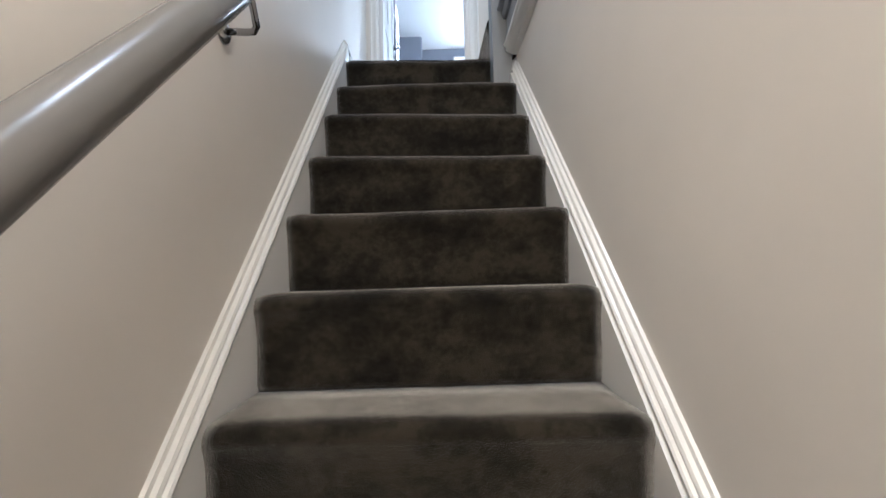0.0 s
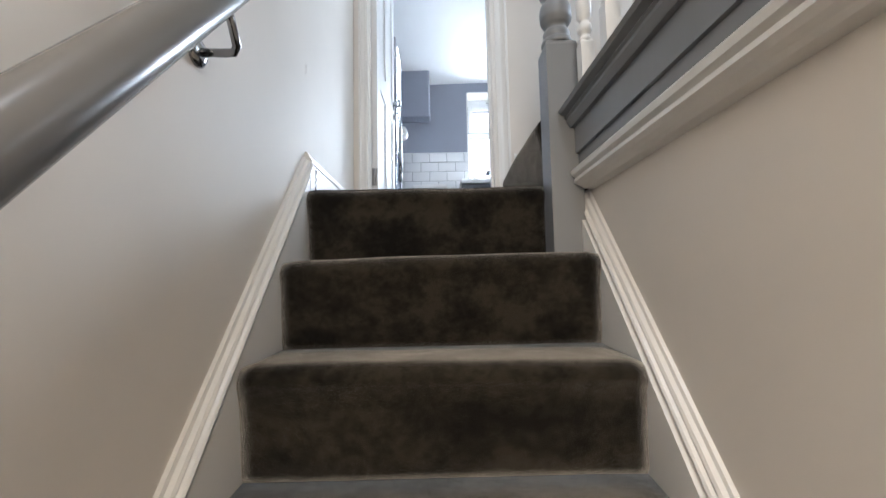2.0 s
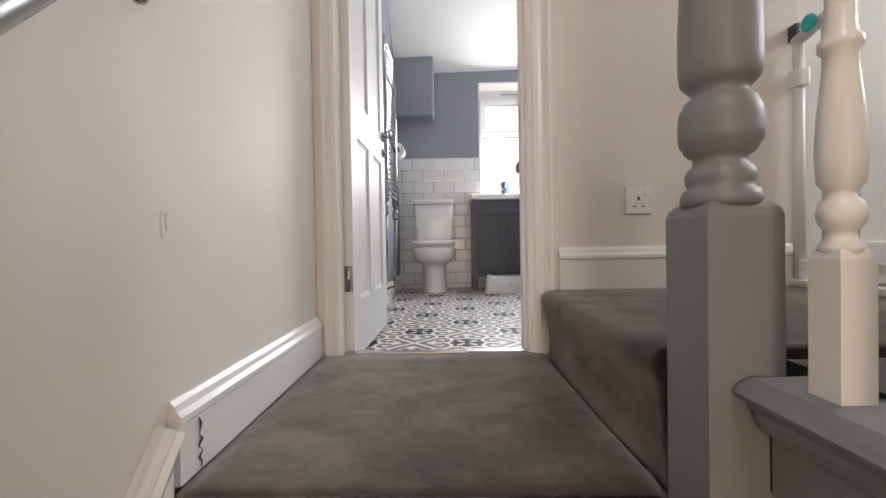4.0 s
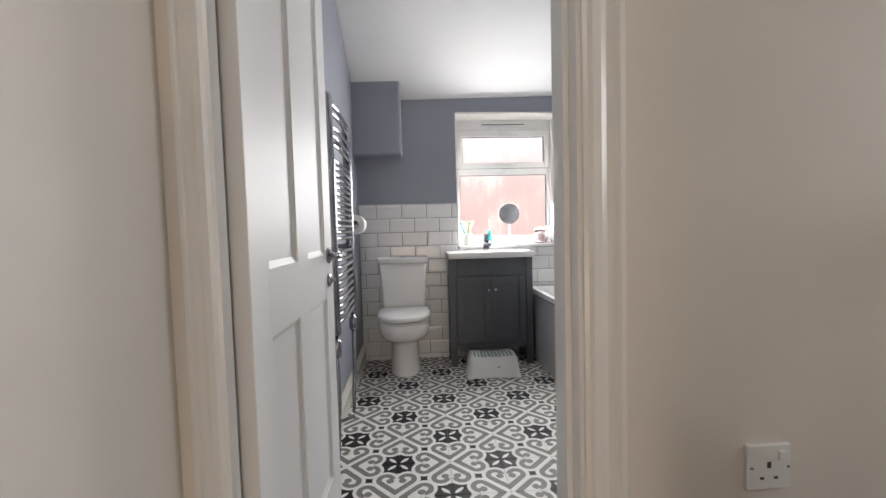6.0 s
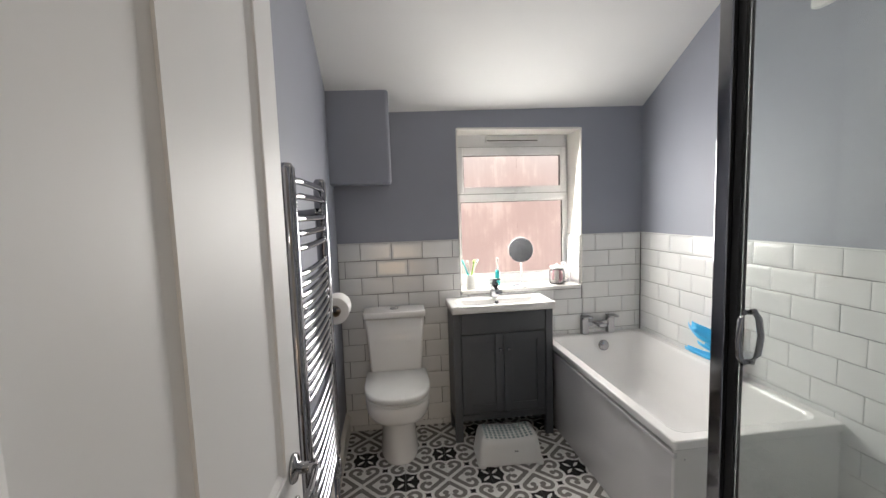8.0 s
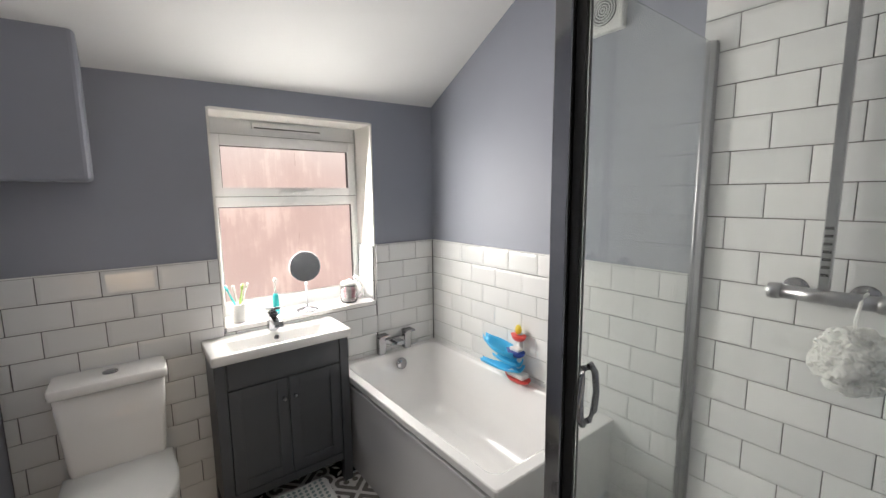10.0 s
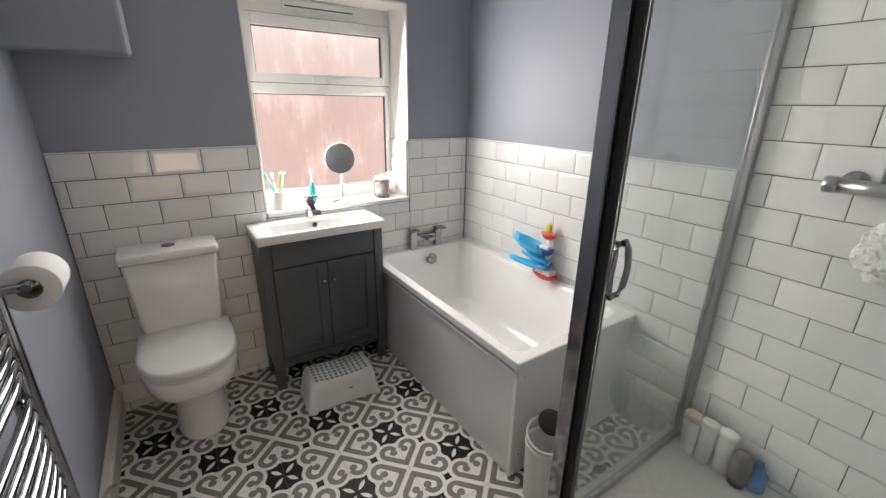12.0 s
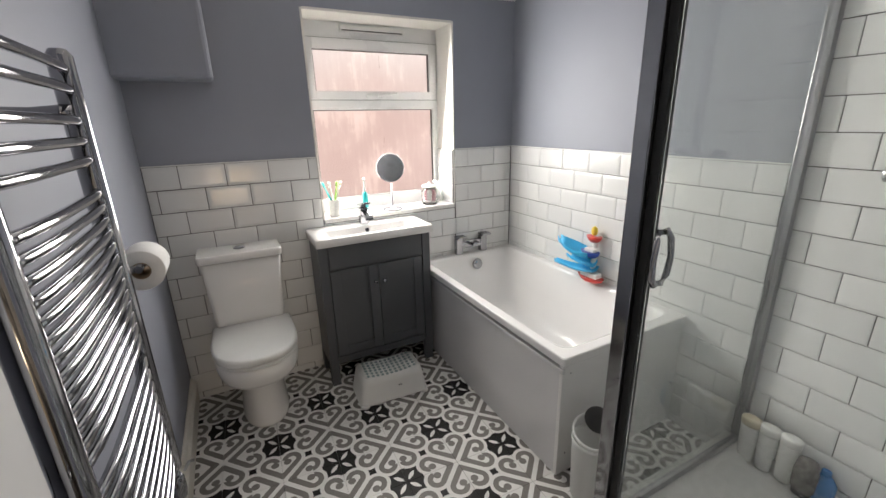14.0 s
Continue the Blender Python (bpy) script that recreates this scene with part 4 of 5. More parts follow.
for sx in (-0.08, 0.08):
    bm = bmesh.new()
    lathe(bm, (TX + sx, 2.868, 0.392), [(0.012, 0), (0.012, 0.03), (0.009, 0.034)], 12)
    part("seat_hinge", bm, M_chrome, wc)

# ---- vanity unit and basin ----
VX0, VX1, VY = -0.166, 0.468, 2.735
van = thing("vanity_unit", (0.15, 2.87, 0.0), "dark grey painted two-door vanity unit on square legs", "vanity unit")
a0, a1 = VX0 + 0.012, VX1 - 0.012
part("carcass", boxes((a0, a0 + 0.018, VY + 0.02, 2.985, 0.12, 0.795), (a1 - 0.018, a1, VY + 0.02, 2.985, 0.12, 0.795), (a0 + 0.018, a1 - 0.018, VY + 0.03, 2.985, 0.13, 0.15), (a0 + 0.018, a1 - 0.018, 2.97, 2.985, 0.15, 0.795)), M_vanity, van)
for x in (a0 - 0.002, a1 - 0.043):
    part("leg", rbox(x, x + 0.045, VY + 0.008, VY + 0.053, 0.0, 0.796, 0.002), M_vanity, van)
    part("leg", rbox(x, x + 0.045, 2.94, 2.984, 0.0, 0.12, 0.002), M_vanity, van)
d0, d1 = a0 + 0.045, a1 - 0.045
part("bottom_rail", rbox(d0, d1, VY + 0.014, VY + 0.034, 0.125, 0.165, 0.001), M_vanity, van)
bm = bmesh.new()
box(bm, d0, d1, VY + 0.014, VY + 0.032, 0.665, 0.796, 0.001)
box(bm, d0 + 0.004, d1 - 0.004, VY + 0.008, VY + 0.014, 0.675, 0.79, 0.003)
part("apron", bm, M_vanity, van)


def shaker_door(x0, x1, z0, z1, y):
    bm = bmesh.new()
    w = 0.052
    box(bm, x0, x0 + w, y, y + 0.018, z0, z1, 0.0015)
    box(bm, x1 - w, x1, y, y + 0.018, z0, z1, 0.0015)
    box(bm, x0 + w, x1 - w, y + 0.0003, y + 0.018, z0, z0 + w, 0.0015)
    box(bm, x0 + w, x1 - w, y + 0.0003, y + 0.018, z1 - w, z1, 0.0015)
    box(bm, x0 + w - 0.002, x1 - w + 0.002, y + 0.008, y + 0.016, z0 + w - 0.002, z1 - w + 0.002)
    return bm


mid = (d0 + d1) / 2
for x0, x1, kx in ((d0 + 0.002, mid - 0.0018, mid - 0.026), (mid + 0.0018, d1 - 0.002, mid + 0.026)):
    dr = part("door", shaker_door(x0, x1, 0.170, 0.660, VY + 0.012), M_vanity, van)
    bm = bmesh.new()
    lathe(bm, (kx, VY + 0.012, 0.565), [(0.006, 0), (0.005, 0.008), (0.010, 0.014), (0.0115, 0.020), (0.008, 0.026), (0.002, 0.028)], 16, (0, -1, 0))
    part("knob", bm, M_chrome, dr, "small chrome knob")

bas = thing("basin", (0.15, 2.85, 0.80), "white ceramic counter basin with chrome mixer tap", "basin")
bm = bmesh.new()


def rr_ring(x0, x1, y0, y1, z, r):
    return [(x, y, z) for x, y in rounded_rect(x0, x1, y0, y1, r, 5)]


BY0, BY1 = 2.712, 2.994
loft(bm, [rr_ring(VX0 + 0.004, VX1 - 0.004, BY0 + 0.004, BY1, 0.800, 0.008), rr_ring(VX0, VX1, BY0, BY1, 0.804, 0.010), rr_ring(VX0, VX1, BY0, BY1, 0.838, 0.010), rr_ring(VX0 + 0.004, VX1 - 0.004, BY0 + 0.004, BY1, 0.843, 0.010),
          rr_ring(VX0 + 0.055, VX1 - 0.055, BY0 + 0.030, BY1 - 0.085, 0.842, 0.03), rr_ring(VX0 + 0.065, VX1 - 0.065, BY0 + 0.036, BY1 - 0.092, 0.836, 0.03), rr_ring(VX0 + 0.11, VX1 - 0.11, BY0 + 0.050, BY1 - 0.108, 0.770, 0.035), rr_ring(VX0 + 0.19, VX1 - 0.19, BY0 + 0.075, BY1 - 0.125, 0.757, 0.03)], cap0=False)
part("bowl", bm, M_ceramic, bas)
bm = bmesh.new()
lathe(bm, (0.150, BY1 - 0.094, 0.815), [(0.013, 0), (0.013, 0.004), (0.010, 0.005)], 16, (0, -1, 0.25))
ov = part("overflow", bm, M_chrome, bas)
bm = bmesh.new()
lathe(bm, (0.150, BY1 - 0.0985, 0.8165), [(0.008, 0), (0.008, 0.001)], 14, (0, -1, 0.25))
part("overflow_hole", bm, M_black, ov)
bm = bmesh.new()
lathe(bm, (0.150, 2.80, 0.757), [(0.022, 0), (0.022, 0.003), (0.016, 0.005)], 18)
part("drain", bm, M_chrome, bas)
bm = bmesh.new()
box(bm, 0.127, 0.173, 2.925, 2.968, 0.843, 0.935, 0.004)
tap = part("mixer_tap", bm, M_chrome, bas, "square chrome waterfall mixer tap")
bm = bmesh.new()
loft(bm, [[(0.150 + a * 0.021, y, z + c * h) for a, c in ((-1, -1), (1, -1), (1, 1), (-1, 1))] for y, z, h in ((2.930, 0.912, 0.012), (2.885, 0.909, 0.010), (2.850, 0.899, 0.008), (2.838, 0.888, 0.007))], smooth=False)
part("spout", bm, M_chrome, tap)
bm = bmesh.new()
box(bm, 0.125, 0.175, 2.880, 2.972, 0.946, 0.958, 0.003)
box(bm, 0.136, 0.164, 2.934, 2.962, 0.934, 0.947)
bm.transform(Matrix.Translation((0.15, 2.95, 0.95)) @ Matrix.Rotation(radians(-12), 4, "X") @ Matrix.Translation((-0.15, -2.95, -0.95)))
part("lever", bm, M_chrome, tap)

# ---- step stool ----
st = thing("step_stool", (0.115, 2.58, 0.0), "white plastic child step stool with pale green grip dots", "step stool")
bm = bmesh.new()
SR = Matrix.Translation((0.112, 2.585, 0)) @ Matrix.Rotation(radians(-3), 4, "Z")


def stool_ring(w, d, z, sag=0.0):
    return [(x, y, z - sag * (1 - (x / w) ** 2)) for x, y in rounded_rect(-w, w, -d, d, 0.03, 5)]


loft(bm, [stool_ring(0.184, 0.115, 0.0, -0.016), stool_ring(0.180, 0.112, 0.016, -0.008), stool_ring(0.166, 0.098, 0.105), stool_ring(0.158, 0.092, 0.138, 0.008), stool_ring(0.148, 0.084, 0.147, 0.016)], cap0=False, cap1=False)
bm.transform(SR)
part("body", bm, M_plastic, st)
bm = bmesh.new()
for i in range(11):
    for j in range(6):
        x, y = -0.125 + 0.025 * i, -0.064 + 0.0256 * j
        lathe(bm, (x, y, 0.1330 + 0.016 * (x / 0.146) ** 2), [(0.0082, -0.002), (0.0082, 0.002), (0.006, 0.003)], 8)
bm.transform(SR)
tagged(part("grip_dots", bm, M_mint, st, "pale green rubber dots"), kind="stuff")
bm = bmesh.new()
for k in range(6):
    a = k * math.pi / 3
    lathe(bm, (0.03 + 0.011 * math.cos(a), -0.1035 + 0.0016, 0.066 + 0.011 * math.sin(a)), [(0.004, 0.0), (0.004, 0.002)], 8, (0, -1, 0.1))
bm.transform(SR)
part("front_emblem", bm, M_dark, st)
for sx in (-0.16, 0.16):
    bm = bmesh.new()
    lathe(bm, (sx, -0.105, 0.0), [(0.022, 0.0), (0.022, 0.006), (0.016, 0.010)], 14)
    bm.transform(SR)
    part("foot", bm, M_plastic, st)
bm = bmesh.new()
cols = []
for i in range(15):
    x = -0.146 + 0.292 * i / 14
    zt = 0.1325 + 0.016 * (x / 0.146) ** 2
    dd = 0.084 - 0.02 * abs(x / 0.146) ** 8
    cols.append([(x, -dd, zt), (x, dd, zt), (x, dd, zt - 0.008), (x, -dd, zt - 0.008)])
loft(bm, cols)
bm.transform(SR)
part("tread", bm, M_plastic, st)

# ---- bath ----
BX0, BY, BZ = 0.482, 1.69, 0.548
bath = thing("bathtub", (0.84, 2.34, 0.0), "white acrylic bath with glossy white panels", "bathtub")
bm = bmesh.new()
XB, YBE = XR - 0.004, YF - 0.004


def bring(i, j, z, r):
    return [(x, y, z) for x, y in rounded_rect(BX0 + i, XB - i, BY + j, YBE - j, r, 6)]


loft(bm, [bring(0.004, 0.004, BZ - 0.036, 0.010), bring(0, 0, BZ - 0.032, 0.012), bring(0, 0, BZ - 0.004, 0.012), bring(0.004, 0.004, BZ, 0.012), bring(0.044, 0.050, BZ - 0.001, 0.05)], cap0=False, cap1=False, smooth=False)
loft(bm, [bring(0.044, 0.050, BZ - 0.001, 0.05), bring(0.050, 0.058, BZ - 0.005, 0.055), bring(0.056, 0.066, BZ - 0.016, 0.06), bring(0.085, 0.12, BZ - 0.20, 0.10), bring(0.110, 0.17, BZ - 0.33, 0.12), bring(0.150, 0.22, BZ - 0.375, 0.12), bring(0.22, 0.30, BZ - 0.385, 0.10)], cap0=False)
part("tub", bm, M_acrylic, bath)
bm = bmesh.new()
box(bm, BX0 + 0.012, BX0 + 0.030, BY + 0.016, YBE, 0.004, BZ - 0.052)
box(bm, BX0 + 0.002, BX0 + 0.016, BY + 0.006, YBE, BZ - 0.068, BZ - 0.050, 0.003)
box(bm, BX0 + 0.024, BX0 + 0.032, BY + 0.034, YBE, BZ - 0.054, BZ - 0.030)
part("side_panel", bm, M_panel, bath, "glossy panel reflecting the floor")
part("end_panel", rbox(BX0 + 0.010, XB, BY + 0.012, BY + 0.030, 0.004, BZ - 0.038, 0.002), M_acrylic, bath)
bm = bmesh.new()
lathe(bm, (0.870, YF - 0.105, 0.485), [(0.035, 0), (0.035, 0.008), (0.030, 0.012), (0.006, 0.013)], 24, (0, -1, 0.22))
part("overflow", bm, M_chrome, bath)
for z in (0.10, 0.47):
    bm = bmesh.new()
    lathe(bm, (BX0 + 0.05, BY + 0.012, z), [(0.004, 0), (0.004, 0.002), (0.001, 0.003)], 10, (0, -1, 0))
    part("panel_screw", bm, M_alu, bath)
bt = thing("bath_filler_tap", (0.87, 2.97, BZ), "square chrome bath filler tap on the bath rim", "tap")
for x in (0.772, 0.955):
    part("pillar", rbox(x - 0.022, x + 0.022, 2.945, 2.985, BZ, BZ + 0.105, 0.003), M_chrome, bt)
    part("lever", rbox(x - 0.024, x + 0.040, 2.92, 2.985, BZ + 0.112, BZ + 0.122, 0.002), M_chrome, bt)
    part("stem", rbox(x - 0.010, x + 0.010, 2.955, 2.975, BZ + 0.104, BZ + 0.114, 0.001), M_chrome, bt)
part("bridge", rbox(0.792, 0.935, 2.952, 2.978, BZ + 0.055, BZ + 0.085, 0.003), M_chrome, bt)
part("spout", rbox(0.838, 0.890, 2.885, 2.960, BZ + 0.062, BZ + 0.082, 0.003), M_chrome, bt)

# bath toy on the wall above the bath
toy = thing("bath_toy", (1.15, 2.24, BZ), "blue water-slide bath toy with red and white boats", "toy")


def scoop(c0, c1, widths, depth, lift):
    """A curved open trough with a thin wall from c0 to c1, its width given station by station."""
    bm = bmesh.new()
    c0, c1 = Vector(c0), Vector(c1)
    side = (c1 - c0).cross(Vector((0, 0, 1))).normalized()
    rings = []
    n = len(widths)
    for k, w in enumerate(widths):
        f = k / (n - 1)
        c = c0.lerp(c1, f) + Vector((0, 0, lift * (2 * f - 1) ** 2))
        top = [c + side * (w * math.cos(math.pi * j / 8)) - Vector((0, 0, depth * math.sin(math.pi * j / 8))) for j in range(9)]
        low = [c + side * (w * 1.06 * math.cos(math.pi * j / 8)) - Vector((0, 0, depth * math.sin(math.pi * j / 8) + 0.003)) for j in range(8, -1, -1)]
        rings.append(top + low)
    return loft(bm, rings)


part("upper_chute", scoop((1.125, 2.19, BZ + 0.155), (1.10, 2.40, BZ + 0.205), (0.030, 0.046, 0.054, 0.058, 0.056, 0.046, 0.028, 0.012), 0.040, 0.010), M_blue, toy)
part("spiral_chute", scoop((1.13, 2.17, BZ + 0.115), (1.105, 2.315, BZ + 0.135), (0.034, 0.042, 0.044, 0.040, 0.032), 0.030, 0.004), M_blue, toy)
part("lower_chute", scoop((1.13, 2.16, BZ + 0.075), (1.08, 2.40, BZ + 0.072), (0.040, 0.044, 0.042, 0.034, 0.024, 0.018, 0.010), 0.022, 0.012), M_blue, toy)
bm = bmesh.new()
tube(bm, [(1.165, 2.20, BZ + 0.02), (1.165, 2.20, BZ + 0.25)], 0.016, 12)
part("mast", bm, M_plastic, toy)


def boat_hull(cx, cy, z, ln, w, h):
    bm = bmesh.new()
    rings = []
    for s, dz in ((0.55, 0.0), (0.85, h * 0.4), (1.0, h)):
        rings.append([(cx + w * s * math.sin(2 * math.pi * k / 16) * (1 if math.cos(2 * math.pi * k / 16) < 0.6 else 0.75), cy + ln * s * math.cos(2 * math.pi * k / 16), z + dz) for k in range(16)])
    return loft(bm, rings)


part("lower_boat", boat_hull(1.13, 2.185, BZ + 0.004, 0.085, 0.040, 0.028), M_red, toy, "red boat hull")
part("cabin", rbox(1.104, 1.156, 2.130, 2.235, BZ + 0.032, BZ + 0.058, 0.006), M_plastic, toy)
part("middle_boat", boat_hull(1.13, 2.20, BZ + 0.135, 0.06, 0.034, 0.032), M_navy, toy, "navy boat hull")
part("deck", rbox(1.112, 1.150, 2.165, 2.225, BZ + 0.167, BZ + 0.185, 0.005), M_plastic, toy)
part("roof", boat_hull(1.15, 2.20, BZ + 0.215, 0.048, 0.032, 0.03), M_red, toy, "red top cup")
bm = bmesh.new()
bmesh.ops.create_uvsphere(bm, u_segments=14, v_segments=10, radius=0.019, matrix=Matrix.Translation((1.155, 2.205, BZ + 0.27)) @ Matrix.Diagonal((0.8, 1, 1.4, 1)))
part("knob", bm, M_yellow, toy, "yellow knob")

# ---- shower ----
SX, SY, TZ = 0.445, 1.405, 0.12
tray = thing("shower_tray", (0.82, 1.02, 0.0), "white resin shower tray on a white plinth", "shower tray")
bm = bmesh.new()


def tring(i, z, r):
    return [(x, y, z) for x, y in rounded_rect(SX - 0.085 + i, XR - 0.003 - i * 0.3, YB + 0.003 + i * 0.3, SY + 0.055 - i, r, 4)]


loft(bm, [tring(0.0, 0.062, 0.006), tring(0.0, 0.112, 0.010), tring(0.006, TZ, 0.012), tring(0.115, TZ, 0.02), tring(0.135, TZ - 0.020, 0.03), tring(0.24, TZ - 0.024, 0.05)])
part("basin", bm, M_tray, tray)
part("plinth", rbox(SX - 0.076, XR - 0.004, YB + 0.004, SY + 0.040, 0.0, 0.062, 0.002), M_white, tray)

enc = thing("shower_enclosure", (SX, SY, TZ), "frameless-topped glass shower screen with chrome posts", "shower enclosure")
GZ = 1.995
part("corner_post", rbox(SX - 0.058, SX - 0.012, SY - 0.020, SY + 0.025, TZ + 0.002, GZ + 0.18, 0.003), M_chrome, enc)
part("seal", rbox(0.402, 0.430, SY - 0.044, SY - 0.0205, TZ + 0.023, GZ + 0.139, 0.002), M_black, enc, "black magnetic seal")
g = part("glass_panel", boxes((SX + 0.008, XR - 0.028, SY - 0.003, SY + 0.003, TZ + 0.030, GZ)), M_glass, enc, "clear glass side panel")
g.visible_shadow = False
part("wall_profile", rbox(XR - 0.040, XR - 0.006, SY - 0.018, SY + 0.018, TZ + 0.002, GZ + 0.004, 0.003), M_alu, enc)
part("bottom_rail", rbox(SX + 0.008, XR - 0.042, SY - 0.012, SY + 0.012, TZ + 0.002, TZ + 0.032, 0.003), M_alu, enc)
part("front_track", rbox(SX - 0.052, SX - 0.008, 0.67, SY - 0.024, TZ + 0.002, TZ + 0.022, 0.003), M_chrome, enc)
part("track_lip", rbox(SX - 0.022, SX - 0.014, 0.67, SY - 0.024, TZ + 0.022, TZ + 0.036, 0.001), M_alu, enc)
part("near_post", rbox(SX - 0.050, SX - 0.004, YB + 0.003, 0.668, TZ + 0.002, GZ + 0.18, 0.004), M_white, enc)
part("top_rail", rbox(SX - 0.052, SX - 0.010, 0.67, SY - 0.022, GZ + 0.14, GZ + 0.18, 0.003), M_chrome, enc)
bm = bmesh.new()
dbm = boxes((0.413, 0.419, 0.672, SY - 0.0445, TZ + 0.040, GZ + 0.138))
dbm.transform(Matrix.Translation((0.416, SY - 0.045, 0)) @ Matrix.Rotation(radians(2.4), 4, "Z") @ Matrix.Translation((-0.416, 0.045 - SY, 0)))
dg = part("glass_door", dbm, M_glass, enc, "clear glass front door")
dg.visible_shadow = False
hz, hy = 1.050, 1.336
for s in (-1, 1):
    tube(bm, [(0.416 + s * a, hy - 0.001 * b, hz + c) for a, b, c in ((0.003, 0, 0.066), (0.014, 0, 0.069), (0.028, 3, 0.048), (0.034, 5, 0.0), (0.028, 3, -0.048), (0.014, 0, -0.069), (0.003, 0, -0.066))], [0.007, 0.0085, 0.0085, 0.008, 0.0085, 0.0085, 0.007], 12)
part("pull_handle", bm, M_chrome, dg, "bowed chrome pull handle")

val = thing("shower_mixer", (1.15, 1.06, 1.20), "chrome thermostatic shower bar valve with riser rail", "shower mixer")
bm = bmesh.new()
tube(bm, [(1.148, 0.955, 1.215), (1.148, 1.16, 1.215)], 0.021, 20)
part("bar", bm, M_alu, val)
for y0, y1 in ((0.925, 0.957), (1.158, 1.192)):
    bm = bmesh.new()
    lathe(bm, (1.148, y0, 1.215), [(0.020, 0), (0.025, 0.003), (0.025, y1 - y0 - 0.003), (0.020, y1 - y0)], 16, (0, 1, 0))
    part("control_knob", bm, M_alu, val)
for y in (0.985, 1.135):
    bm = bmesh.new()
    lathe(bm, (XR - 0.008, y, 1.222), [(0.034, 0), (0.033, 0.006), (0.022, 0.014), (0.015, 0.018), (0.015, 0.04)], 20, (-1, 0, 0))
    part("flange", bm, M_chrome, val)
bm = bmesh.new()
box(bm, 1.136, 1.160, 1.052, 1.078, 1.235, 2.28, 0.003)
part("riser", bm, M_alu, val)
part("riser_bracket", rbox(1.155, XR - 0.008, 1.055, 1.075, 2.20, 2.225, 0.003), M_alu, val)
bm = bmesh.new()
for k in range(7):
    box(bm, 1.1335, 1.1358, 1.056, 1.074, 1.275 + 0.022 * k, 1.283 + 0.022 * k)
part("height_marks", bm, M_dark, val)

puff = thing("shower_puff", (1.10, 0.975, 1.08), "fluffy white net sponge hanging on a cord", "sponge")
bm = bmesh.new()
rng = random.Random(5)
PC = Vector((1.095, 0.985, 1.065))
for k in range(150):
    d = Vector((rng.gauss(0, 1), rng.gauss(0, 1), rng.gauss(0, 1))).normalized()
    u, v = frame_axes(d)
    rr = 0.088 * (0.94 + 0.16 * rng.random())
    w = 0.012 + 0.010 * rng.random()
    prev = None
    for j in range(9):
        a = (j - 4) * 0.42
        wob = 0.006 * math.sin(a * 6 + k)
        c = PC + d * (rr - 0.008 * a * a) + u * (a * w) + v * wob
        i = PC + d * (rr * 0.72) + u * (a * w * 0.8) + v * wob * 0.4
        p, q = bm.verts.new(Vector((c.x, c.y, PC.z + (c.z - PC.z) * 1.02))), bm.verts.new(i)
        if prev:
            bm.faces.new((prev[0], p, q, prev[1])).smooth = True
        prev = (p, q)
core = bmesh.ops.create_icosphere(bm, subdivisions=5, radius=0.084, matrix=Matrix.Translation(PC))
for v in core["verts"]:
    v.co += (v.co - PC) * (0.14 * noise.noise(v.co * 18) + 0.12 * noise.noise(v.co * 55) + 0.10 * noise.noise(v.co * 130))
part("net", bm, M_net, puff)
bm = bmesh.new()
tube(bm, [(1.098, 0.985, 1.12), (1.10, 0.99, 1.17), (1.118, 0.985, 1.22), (1.122, 0.98, 1.238), (1.15, 0.978, 1.240)], 0.004, 8)
part("cord", bm, M_net, puff)


def bottle(at, prof, mat, capprof, capmat, label, group, tilt=0.0, flat=0.7):
    ob = thing("bottle", at, label, "bottle", group)
    for nm, pr, mt in (("body", prof, mat), ("cap", capprof, capmat)):
        bm = bmesh.new()
        lathe(bm, (0, 0, 0), pr, 18)
        bm.transform(Matrix.Translation(at) @ Matrix.Rotation(radians(tilt), 4, "Z") @ Matrix.Diagonal((flat, 1, 1, 1)))
        part(nm, bm, mt, ob)
    return ob


TB = TZ - 0.018
body = [(0.021, 0), (0.025, 0.005), (0.027, 0.05), (0.031, 0.12), (0.032, 0.150), (0.029, 0.155)]
capp = [(0.031, 0.155), (0.034, 0.157), (0.035, 0.180), (0.032, 0.186), (0.020, 0.188)]
bottle((1.120, 1.345, TB), body, M_plastic, capp, M_ivory, "slim white shower bottle with an ivory cap", "shower bottles")
bottle((1.125, 1.285, TB), body, M_plastic, capp, M_plastic, "slim white shower bottle with a white cap", "shower bottles")
bottle((1.130, 1.222, TB), body, M_plastic, capp, M_plastic, "slim white shower bottle with a white cap", "shower bottles")
bottle((1.115, 1.160, TB), [(0.028, 0.020), (0.034, 0.026), (0.036, 0.10), (0.028, 0.145), (0.010, 0.150)], M_bottlegrey, [(0.026, 0), (0.028, 0.003), (0.026, 0.022)], M_black, "smoky grey squeeze bottle standing on its cap", "shower bottles")
bottle((1.150, 1.120, TB), [(0.030, 0), (0.036, 0.006), (0.036, 0.075), (0.022, 0.098), (0.014, 0.102)], M_bottleblue, [(0.014, 0.102), (0.014, 0.122), (0.010, 0.124)], M_bottleblue, "small blue plastic bottle", "shower bottles")

fan = thing("extractor_fan", (XR, 1.80, 2.215), "white square wall extractor fan with round grille", "extractor fan")
part("housing", rbox(XR - 0.035, XR, 1.72, 1.88, 2.14, 2.30, 0.008), M_plastic, fan)
bm = bmesh.new()
lathe(bm, (XR - 0.035, 1.80, 2.22), [(0.055, 0), (0.055, 0.003), (0.046, 0.004)], 26, (-1, 0, 0))
gr = part("grille", bm, M_dark, fan)
